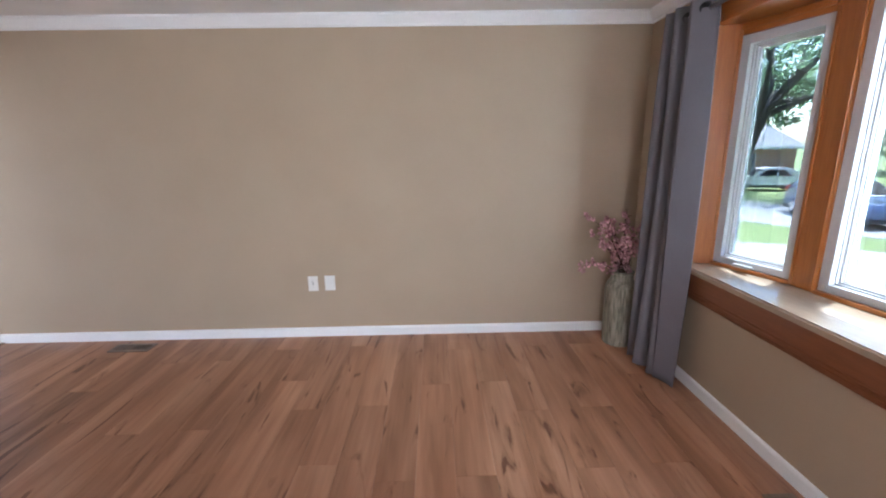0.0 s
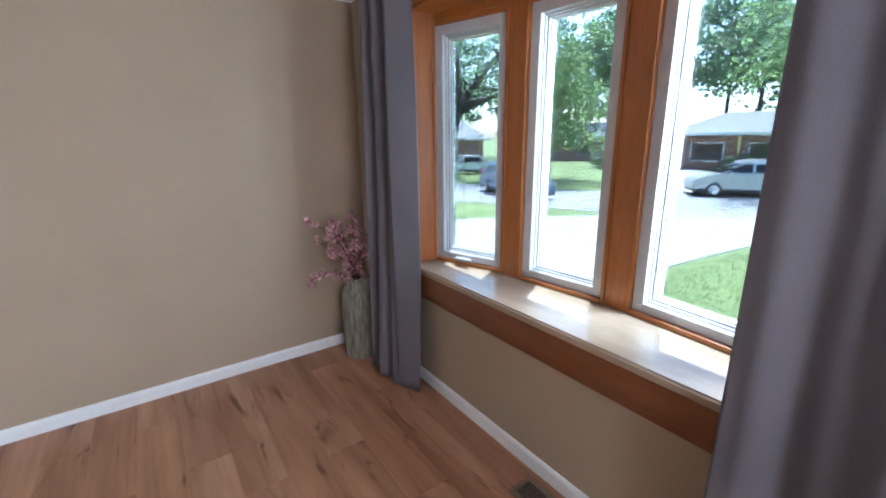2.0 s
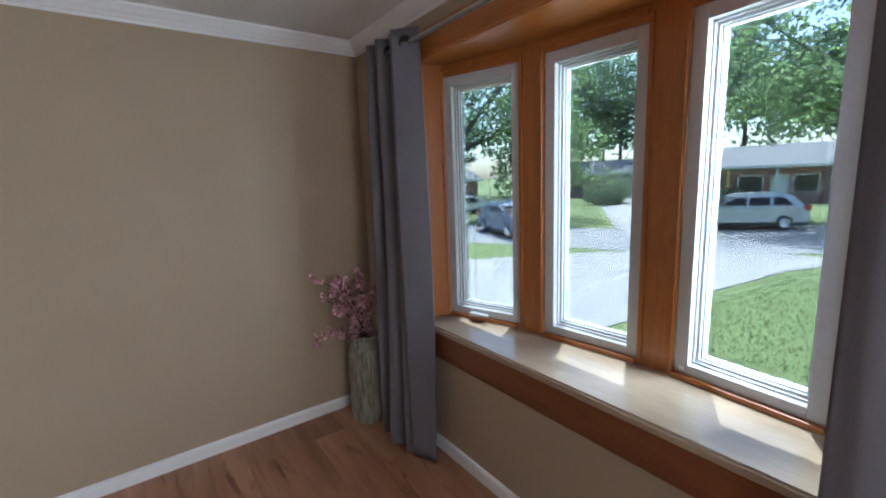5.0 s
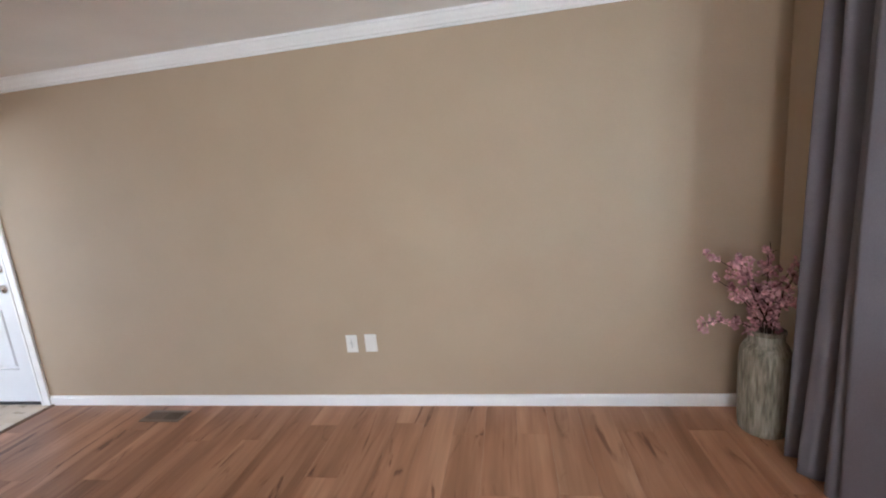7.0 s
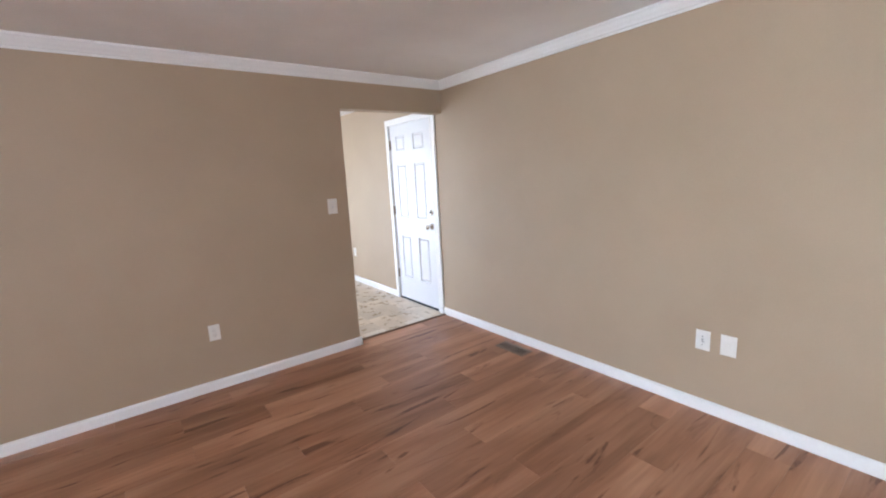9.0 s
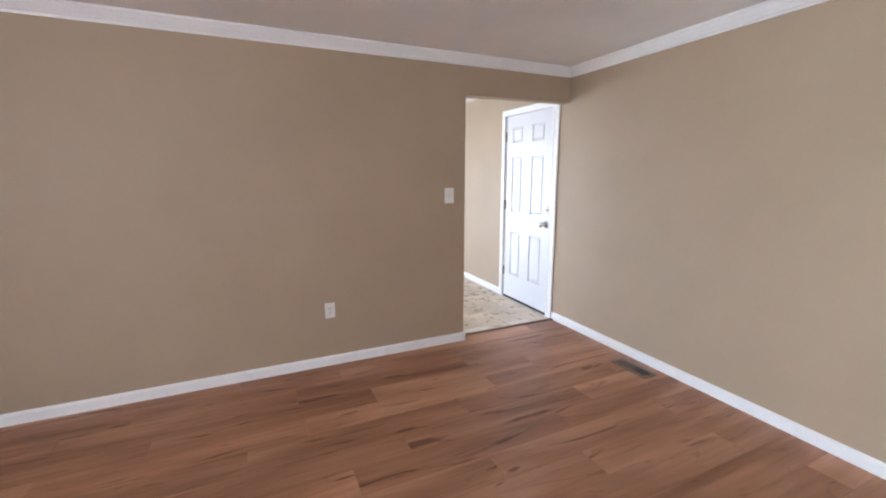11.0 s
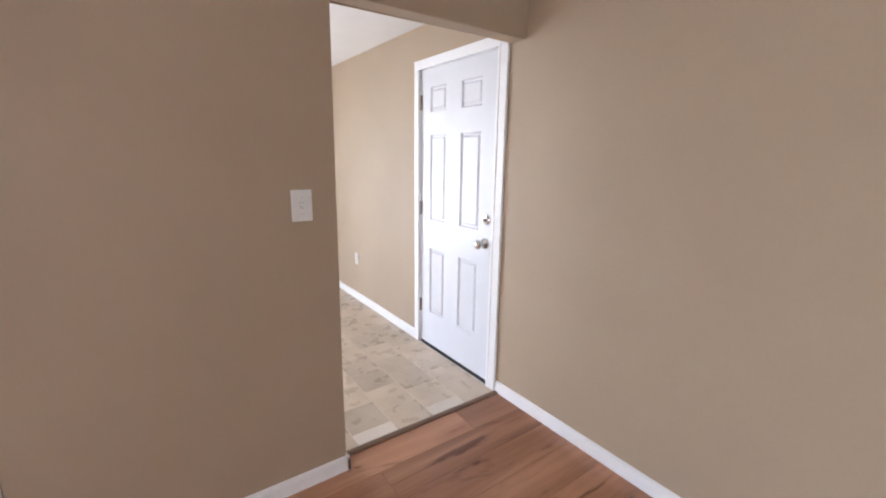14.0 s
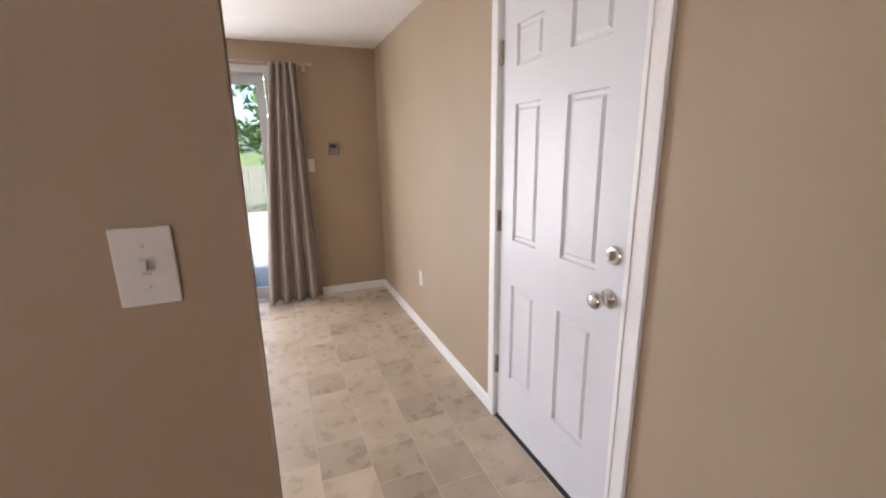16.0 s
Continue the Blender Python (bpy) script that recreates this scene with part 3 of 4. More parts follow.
def build_curtain(name, fn, folds, grommets, mat, label, rings_mat):
    c = thing(name, label, "curtain", (0, 0, 0), 0, "grey curtains at the front window")
    part("panel", cloth(fn, 90, 40, 0.004, folds), mat, c, "", True)
    for u in grommets:
        x, y, z = fn(u, (ROD_Z - 0.012) / 2.160, folds)
        d = Vector(fn(u + 0.01, 0.97, folds)) - Vector(fn(u - 0.01, 0.97, folds))
        part("grommet", grommet(bmesh.new(), (x, y, ROD_Z), (d.y, -d.x, 0)), rings_mat, c, "dark metal grommet", True)
    return c


build_curtain("curtain", left_curtain, 2.2, (0.16, 0.62, 0.86), M_CURTAIN, "grey pleated curtain drawn aside to the floor", M_DARK)
build_curtain("curtain", right_curtain, 2.6, (0.15, 0.30, 0.45, 0.6, 0.75), M_CURTAIN, "wide grey pleated curtain hanging beside the window", M_DARK)
rod = thing("curtain_rod", "thin brushed steel curtain rod on wall brackets", "curtain rod")
part("pole", tube(bmesh.new(), [(ROD_X, 0.12, ROD_Z), (ROD_X, 1.5, ROD_Z), (ROD_X, 2.80, ROD_Z)], 0.0115, 0.0115, 12), M_STEEL, rod, "", True)
for yy in (0.10,):
    part("finial", lathe([(0.0, -0.02), (0.013, -0.015), (0.014, 0.012), (0.0, 0.02)], 12, None, pose(ROD_X, yy, ROD_Z, 90)), M_DARK, rod, "dark end cap", True)
for yy in (0.14, 2.79):
    part("bracket", boxes(((ROD_X - 0.006, yy - 0.006, ROD_Z - 0.02), (EX - 0.003, yy + 0.006, ROD_Z - 0.009)), ((EX - 0.004, yy - 0.014, ROD_Z - 0.045), (EX, yy + 0.014, ROD_Z + 0.02)), bevel=0.001), M_STEEL, rod)


# ---- vase with blossom ----
def build_vase():
    v = thing("vase", "tall distressed green-white floor vase in the corner", "vase", (-0.548, 3.090, 0.0))
    prof = [(0.0, 0.0), (0.094, 0.0), (0.101, 0.008), (0.106, 0.05), (0.109, 0.22), (0.109, 0.40), (0.106, 0.440), (0.094, 0.470), (0.080, 0.487), (0.074, 0.500), (0.076, 0.535),
            (0.064, 0.535), (0.064, 0.48), (0.0, 0.46)]
    part("body", lathe([(a * 1.03, b) for a, b in prof], 40), M_VASE, v, "", True)
    part("rim", lathe([(0.064, 0.5352), (0.079, 0.5352), (0.083, 0.543), (0.082, 0.553), (0.072, 0.556), (0.064, 0.549), (0.064, 0.5352)], 40), M_VASE, v, "rolled rim", True)
    part("foot_ring", lathe([(0.090, 0.001), (0.100, 0.003), (0.103, 0.012), (0.100, 0.018), (0.094, 0.016)], 40), M_VASE, v, "", True)
    f = thing("blossom_branches", "dark twigs with pink artificial blossom in the vase", "flowers", (-0.548, 3.090, 0.4645))
    rnd = random.Random(7)
    tips = ((-0.31, -0.02, 0.14), (-0.29, -0.05, 0.50), (-0.16, -0.05, 0.47), (-0.12, 0.06, 0.42), (-0.02, -0.03, 0.545), (0.03, 0.07, 0.46), (0.09, -0.06, 0.41), (0.13, 0.0, 0.43),
            (-0.20, -0.10, 0.30), (-0.05, -0.12, 0.33), (0.06, -0.12, 0.28), (-0.24, 0.03, 0.36), (0.0, -0.06, 0.20))
    petals = bmesh.new()

    def flower(c, size):
        n = Vector((rnd.uniform(-1, 1), rnd.uniform(-1.4, 0.4), rnd.uniform(-0.3, 1))).normalized()
        a = n.orthogonal().normalized()
        b = n.cross(a)
        base = rnd.uniform(0, 6.28)
        for k in range(5):
            t = base + k * 2 * math.pi / 5
            d, s = a * math.cos(t) + b * math.sin(t), -a * math.sin(t) + b * math.cos(t)
            vs = [petals.verts.new(c + p) for p in (d * 0.1 * size, d * 0.6 * size + s * 0.42 * size + n * 0.22 * size, d * size + n * 0.35 * size, d * 0.6 * size - s * 0.42 * size + n * 0.22 * size)]
            petals.faces.new(vs)

    for tx, ty, tz in tips:
        tip = Vector((tx, ty, tz))
        root = Vector((rnd.uniform(-0.03, 0.03), rnd.uniform(-0.03, 0.03), 0.012))
        mid = root.lerp(tip, 0.5) + Vector((-tx * 0.30, -ty * 0.3, 0.06 + 0.05 * rnd.random()))
        pts = [(root * (1 - t) ** 2 + mid * 2 * t * (1 - t) + tip * t * t) for t in [i / 10 for i in range(11)]]
        pts = [p + Vector((rnd.uniform(-1, 1), rnd.uniform(-1, 1), rnd.uniform(-1, 1))) * 0.005 for p in pts]
        part("twig", tube(bmesh.new(), pts, 0.0045, 0.0016, 6), M_TWIG, f)
        for i in range(2, 11):
            if rnd.random() < (0.35 if i < 5 else 0.72):
                for _ in range(rnd.choice((2, 3, 4, 5))):
                    flower(pts[i] + Vector((rnd.gauss(0, 1), rnd.gauss(0, 1), rnd.gauss(0, 1))) * 0.016, rnd.uniform(0.014, 0.027))
        for i in (4, 6, 8):
            side = Vector((rnd.uniform(-1, 1), rnd.uniform(-1, 1), rnd.uniform(0, 1))) * 0.06
            part("twig", tube(bmesh.new(), [pts[i], pts[i] + side * 0.5 + Vector((0, 0, 0.008)), pts[i] + side], 0.0028, 0.0012, 5), M_TWIG, f)
            if rnd.random() < 0.7:
                for _ in range(3):
                    flower(pts[i] + side + Vector((rnd.gauss(0, 1), rnd.gauss(0, 1), rnd.gauss(0, 1))) * 0.010, rnd.uniform(0.012, 0.022))
    tagged(part("blossom", petals, M_PETAL, f, "pale to deep pink silk petals"), kind="stuff")


build_vase()


# ---- wall plates ----
def plate_on(name, label, at, rz, kind, width=0.072, height=0.115, group=""):
    """A cover plate; local +y points out of the wall."""
    p = thing(name, label, kind, at, rz, group)
    part("cover", box((-width / 2, 0.0, -height / 2), (width / 2, 0.006, height / 2), 0.0025), M_PLATE, p)
    return p


def socket(p):
    for s in (-1, 1):
        face = part("socket", box((-0.0165, 0.0062, s * 0.0195 - 0.0135), (0.0165, 0.0085, s * 0.0195 + 0.0135), 0.001), M_PLATE, p)
        part("slots", boxes(((-0.009, 0.0083, s * 0.0195 - 0.002), (-0.006, 0.0092, s * 0.0195 + 0.008)), ((0.006, 0.0083, s * 0.0195 - 0.002), (0.009, 0.0092, s * 0.0195 + 0.008)),
                            ((-0.0025, 0.0083, s * 0.0195 - 0.010), (0.0025, 0.0092, s * 0.0195 - 0.005))), M_SLOT, face, "dark contact slots")
    part("screw", lathe([(0.0, 0.0), (0.003, 0.0), (0.002, 0.0015), (0, 0.002)], 8, None, pose(0, 0.006, 0, -90)), M_STEEL, p)


socket(plate_on("wall_outlet", "white duplex outlet low on the tan wall", (WX, 1.154, 0.428), -90, "outlet"))
o = plate_on("wall_outlet", "white decorator outlet beside a blank plate", (-2.846, NY, 0.436), 180, "outlet", 0.075, 0.118)
part("insert", box((-0.017, 0.0062, -0.034), (0.017, 0.009, 0.034), 0.001), M_PLATE, o)
part("slots", boxes(((-0.006, 0.0088, 0.004), (0.006, 0.0098, 0.009)), ((-0.008, 0.0088, -0.008), (0.004, 0.0098, -0.004)), ((-0.003, 0.0088, 0.022), (0.003, 0.0098, 0.026)), ((-0.003, 0.0088, -0.026), (0.003, 0.0098, -0.022))), M_SLOT, o, "dark contact slots")
b2 = plate_on("blank_plate", "off-white blank cover plate on the tan wall", (-2.717, NY, 0.438), 180, "wall plate", 0.078, 0.118)
part("insert", box((-0.020, 0.0062, -0.036), (0.020, 0.0075, 0.036), 0.001), M_PLATE, b2)
s = plate_on("light_switch", "white toggle light switch beside the doorway", (WX, 2.131, 1.247), -90, "switch", 0.080, 0.122)
part("toggle_slot", box((-0.006, 0.0058, -0.013), (0.006, 0.0068, 0.013)), M_GASKET, s, "grey toggle slot")
part("toggle", box((-0.0045, 0.006, -0.004), (0.0045, 0.019, 0.010), 0.0015), M_PLATE, s)
for zz in (-0.032, 0.032):
    part("screw", lathe([(0.0, 0.0), (0.0035, 0.0), (0.0025, 0.0016), (0, 0.002)], 8, None, pose(0, 0.006, zz, -90)), M_STEEL, s)
socket(plate_on("wall_outlet", "small white outlet low on the dining room wall", (-7.40, NY, 0.43), 180, "outlet"))
s2 = plate_on("light_switch", "white light switch beside the sliding door", (DX, 2.655, 1.272), -90, "switch", 0.072, 0.115)
part("toggle", box((-0.0045, 0.006, -0.004), (0.0045, 0.017, 0.010), 0.0015), M_PLATE, s2)
th = thing("thermostat", "small grey thermostat on the tan wall", "thermostat", (DX, 2.872, 1.42), -90)
part("housing", box((-0.045, 0, -0.058), (0.045, 0.024, 0.058), 0.004), M_THERMO, th)
part("display", box((-0.028, 0.0242, 0.005), (0.028, 0.0255, 0.040), 0.0005), M_SLOT, th, "dark display")


# ---- floor registers ----
def register(at, rz, label):
    r = thing("floor_register", label, "floor vent", at, rz, "floor registers")
    L, W, h = 0.300, 0.130, 0.006
    part("rim", boxes(((-L / 2, -W / 2, 0), (L / 2, -W / 2 + 0.024, h)), ((-L / 2, W / 2 - 0.024, 0), (L / 2, W / 2, h)),
                      ((-L / 2, -W / 2 + 0.0245, 0), (-L / 2 + 0.022, W / 2 - 0.0245, h)), ((L / 2 - 0.022, -W / 2 + 0.0245, 0), (L / 2, W / 2 - 0.0245, h)), ((-0.008, -W / 2 + 0.0245, 0), (0.008, W / 2 - 0.0245, h)), bevel=0.0015), M_VENT, r)
    # no hole here: a thin dark sheet stands for the duct's shade
    part("well", box((-L / 2 + 0.0225, -W / 2 + 0.0245, 0.0002), (L / 2 - 0.0225, W / 2 - 0.0245, 0.0012)), M_SLOT, r, "dark sheet for the shade inside the duct")
    for i in range(22):
        x = -L / 2 + 0.030 + i * 0.0115
        if abs(x) > 0.012 and x < L / 2 - 0.025:
            tilt = 0.004 if x < 0 else -0.001
            bm = box((x - 0.0016 - tilt * 0.4, -W / 2 + 0.026, 0.0015), (x + 0.0016 + tilt * 0.4, W / 2 - 0.026, 0.0052))
            part("slat", bm, M_VENT, r)
    return r


register((-4.198, 3.160, 0.0012), 0, "brown metal register let into the plank floor")
register((EX - 0.115, 1.50, 0.0012), 90, "brown metal register in the floor below the window")


# ---- entry door in the dining room ----
def build_door():
    d = thing("door_1", "white six-panel entry door, closed, with satin nickel knob", "door", (0, 0, 0), 0, "", "structure")
    x0, x1, z0, z1, yf = -6.202, -5.397, 0.022, 2.026, NY + 0.004
    slab = bmesh.new()
    t = 0.044
    cols = ((-6.085, -5.902), (-5.738, -5.540))
    rows = ((0.285, 0.780), (0.995, 1.592), (1.742, 1.905))
    xs = [x0, cols[0][0], cols[0][1], cols[1][0], cols[1][1], x1]
    zs = [z0] + [z for r in rows for z in r] + [z1]
    for i in range(5):
        for j in range(7):
            panel = i in (1, 3) and j in (1, 3, 5)
            a, b, c, e = xs[i], xs[i + 1], zs[j], zs[j + 1]
            if not panel:
                slab.faces.new([slab.verts.new(p) for p in ((a, yf, c), (b, yf, c), (b, yf, e), (a, yf, e))])
            else:
                # moulded edge: down, along, and up to the raised field
                steps = [(0, 0), (0.006, 0.010), (0.018, 0.011), (0.030, 0.003)]
                prev = None
                for inset, deep in steps:
                    ring = [slab.verts.new(p) for p in ((a + inset, yf + deep, c + inset), (b - inset, yf + deep, c + inset), (b - inset, yf + deep, e - inset), (a + inset, yf + deep, e - inset))]
                    if prev:
                        for q in range(4):
                            slab.faces.new((prev[q], prev[(q + 1) % 4], ring[(q + 1) % 4], ring[q]))
                    prev = ring
                slab.faces.new(prev)
    add_box(slab, (x0, yf + 0.014, z0), (x1, yf + t, z1))
    for lo, hi in (((x0, yf, z0), (x0 + 0.0001, yf + 0.014, z1)), ((x1 - 0.0001, yf, z0), (x1, yf + 0.014, z1)), ((x0, yf, z1 - 0.0001), (x1, yf + 0.014, z1)), ((x0, yf, z0), (x1, yf + 0.014, z0 + 0.0001))):
        add_box(slab, lo, hi)
    bmesh.ops.remove_doubles(slab, verts=slab.verts[:], dist=0.00005)
    leaf = part("door_leaf", slab, M_DOOR, d)
    cas = bmesh.new()
    for lo, hi in (((-6.268, NY - 0.017, 0.0), (-6.206, NY, 2.030)), ((-5.393, NY - 0.017, 0.0), (-5.320, NY, 2.030)), ((-6.268, NY - 0.017, 2.0302), (-5.320, NY, 2.092))):
        add_box(cas, lo, hi, 0.004)
    for lo, hi in (((-6.224, NY - 0.021, 0.0), (-6.2062, NY - 0.0172, 2.032)), ((-5.3928, NY - 0.021, 0.0), (-5.375, NY - 0.0172, 2.032)), ((-6.224, NY - 0.021, 2.0322), (-5.375, NY - 0.0172, 2.050))):
        add_box(cas, lo, hi, 0.0015)
    part("door_casing", cas, M_TRIM, d, "white moulded door casing")
    part("jamb", boxes(((-6.2245, NY + 0.0002, 0), (-6.2045, NY + 0.149, 2.044)), ((-5.3945, NY + 0.0002, 0), (-5.3805, NY + 0.149, 2.044)), ((-6.2045, NY + 0.0002, 2.029), (-5.3945, NY + 0.149, 2.044))), M_TRIM, d)
    part("door_sweep", box((x0 + 0.002, yf - 0.004, 0.003), (x1 - 0.002, yf + 0.03, 0.0215), 0.002), M_RUBBER, d, "black rubber sweep")
    part("sill", box((-6.2045, NY - 0.004, -0.0025), (-5.3945, NY + 0.14, 0.002)), M_DARK, d, "dark metal door sill")
    for zz in (1.815, 1.070, 0.312):
        h = lathe([(0.0, -0.052), (0.006, -0.052), (0.0075, -0.048), (0.0075, 0.048), (0.006, 0.052), (0.0, 0.052)], 10, None, pose(-6.2035, NY - 0.003, zz))
        add_box(h, (-6.2025, yf - 0.002, zz - 0.05), (-6.188, yf + 0.001, zz + 0.05))
        part("hinge", h, M_NICKEL, d, "satin nickel butt hinge", False)
    rot = pose(-5.470, yf, 0.922, 90)
    knob = part("knob", lathe([(0.033, 0.0), (0.033, 0.006), (0.026, 0.011), (0.014, 0.016), (0.012, 0.034), (0.018, 0.042), (0.027, 0.050), (0.029, 0.060), (0.024, 0.070), (0.010, 0.0745), (0.0, 0.075)], 24, None, rot), M_NICKEL, leaf, "satin nickel door knob", True)
    bolt = lathe([(0.032, 0.0), (0.032, 0.008), (0.027, 0.013), (0.012, 0.015), (0.0, 0.0155)], 24, None, pose(-5.458, yf, 1.072, 90))
    add_box(bolt, (-5.464, yf - 0.034, 1.056), (-5.452, yf - 0.014, 1.088), 0.003)
    part("deadbolt", bolt, M_NICKEL, leaf, "satin nickel deadbolt thumb turn", False)
    return d


build_door()


# ---- sliding door and curtain of the dining room ----
def build_slider():
    d = thing("door_2", "white framed sliding glass door to the garden", "sliding door", (0, 0, 0), 0, "", "structure")
    y0, y1, h = DOOR_Y0, DOOR_Y1, DOOR_H
    part("outer_frame", boxes(((DX - 0.14, y0, -0.018), (DX + 0.012, y0 + 0.05, h)), ((DX - 0.14, y1 - 0.05, -0.018), (DX + 0.012, y1, h)),
                              ((DX - 0.14, y0 + 0.0505, h - 0.06), (DX + 0.012, y1 - 0.0505, h)), ((DX - 0.14, y0 + 0.0505, -0.018), (DX + 0.008, y1 - 0.0505, 0.02)), bevel=0.003), M_VINYL, d)
    mid = (y0 + y1) / 2
    for k, (a, b) in enumerate(((y0 + 0.052, mid + 0.03), (mid - 0.03, y1 - 0.052))):
        x = DX - 0.05 - 0.045 * k
        fr = bmesh.new()
        for lo, hi in (((x - 0.035, a, 0.022), (x, a + 0.07, h - 0.062)), ((x - 0.035, b - 0.07, 0.022), (x, b, h - 0.062)), ((x - 0.035, a + 0.0705, 0.022), (x, b - 0.0705, 0.12)), ((x - 0.035, a + 0.0705, h - 0.142), (x, b - 0.0705, h - 0.062))):
            add_box(fr, lo, hi, 0.003)
        f = part("sliding_panel", fr, M_VINYL, d)
        g = part("pane", box((x - 0.02, a + 0.066, 0.116), (x - 0.016, b - 0.066, h - 0.138)), M_GLASS, f, "door glass, tinted dark to dim the garden")
        g.visible_shadow = False
    return d


build_slider()


def dining_curtain(u, v, folds):
    top_y, bot_y = 2.385 + 0.215 * u, 2.17 + 0.49 * u
    y = bot_y + (top_y - bot_y) * v ** 1.15
    ph = 2 * math.pi * folds * u
    return (DX + 0.10 + (0.030 + 0.02 * (1 - v)) * math.sin(ph + 0.4 * v) + 0.01 * (1 - v), y, 0.018 + 2.125 * v)


dc = thing("curtain", "taupe pleated curtain beside the sliding door", "curtain")
part("panel", cloth(dining_curtain, 70, 26, 0.004, 4.0), M_CURTAIN2, dc, "", True)
dr = thing("curtain_rod", "thin steel curtain rod above the sliding door", "curtain rod")
part("pole", tube(bmesh.new(), [(DX + 0.10, 0.4, 2.13), (DX + 0.10, 1.5, 2.13), (DX + 0.10, 2.70, 2.13)], 0.008, 0.008, 10), M_STEEL, dr, "", True)
part("finial", lathe([(0, -0.018), (0.014, -0.012), (0.014, 0.012), (0, 0.018)], 12, None, pose(DX + 0.10, 2.715, 2.13, 90)), M_STEEL, dr, "", True)
part("bracket", boxes(((DX, 2.66, 2.115), (DX + 0.106, 2.672, 2.123)), ((DX, 2.652, 2.09), (DX + 0.004, 2.68, 2.15))), M_STEEL, dr)


# ---- outdoors ----
FAR = 1.25      # one scale for the street seen from the front window


def far(x, y):
    """A spot of the street plan."""
    return (-1.55 + (x + 1.55) * FAR, 0.75 + (y - 0.75) * FAR)


def ground_patch(name, pts, z, mat, label, category):
    return structure(name, polygon_slab(pts, GROUND - 0.1, z), mat, label, category)


structure("ground", polygon_slab([(-600, -600), (600, -600), (600, 600), (-600, 600)], GROUND - 0.4, GROUND), M_GRASS, "green lawn reaching to the horizon", "ground")
ground_patch("road", [far(*p) for p in [(22.5, -8.0), (26.5, -5.0), (19.2, 4.6), (14.2, 9.6), (11.5, 14.5), (9.5, 30.0), (3.0, 30.0), (6.4, 14.6), (8.2, 10.8), (9.6, 7.2), (11.3, 4.6), (15.5, -0.5)]],
             GROUND + 0.012, M_ROAD, "pale sunlit residential street", "road")
ground_patch("driveway", [far(*p) for p in [(1.2, 4.3), (4.2, 4.05), (6.6, 3.9), (9.4, 3.5), (11.6, 2.6), (11.6, 4.3), (10.3, 6.3), (9.2, 7.4), (5.8, 9.4), (1.2, 11.0)]], GROUND + 0.022, M_DRIVE, "bright concrete driveway beside the lawn", "driveway")
ground_patch("driveway_opposite", [far(*p) for p in [(13.6, 10.0), (17.2, 6.9), (38.0, 19.2), (33.0, 24.0)]], GROUND + 0.022, M_DRIVE, "pale concrete driveway across the street", "driveway")
ground_patch("garden_path", [(-16, -2), (-8.8, -2), (-8.8, 4), (-16, 4)], -0.12, M_DRIVE, "pale concrete patio behind the house", "patio")

blades = []
faces = []
rg = random.Random(3)
for _ in range(24000):
    x, y = rg.uniform(1.2, 14.0), rg.uniform(-3.0, 5.1)
    if y > 4.8 - max(0, x - 4) * 0.08 or rg.random() < (x - 4) / 12:
        continue
    h, a, w = rg.uniform(0.03, 0.075), rg.uniform(0, 6.28), rg.uniform(0.006, 0.014)
    i = len(blades)
    lx, ly = rg.uniform(-0.03, 0.03), rg.uniform(-0.03, 0.03)
    blades += [(x - w * math.cos(a), y - w * math.sin(a), GROUND), (x + w * math.cos(a), y + w * math.sin(a), GROUND), (x + lx, y + ly, GROUND + h)]
    faces.append((i, i + 1, i + 2))
me = bpy.data.meshes.new("grass")
me.from_pydata(blades, [], faces)
me.materials.append(M_BLADE)
tagged(new("grass", me), "short mown green grass beside the driveway", "grass", "", "stuff")


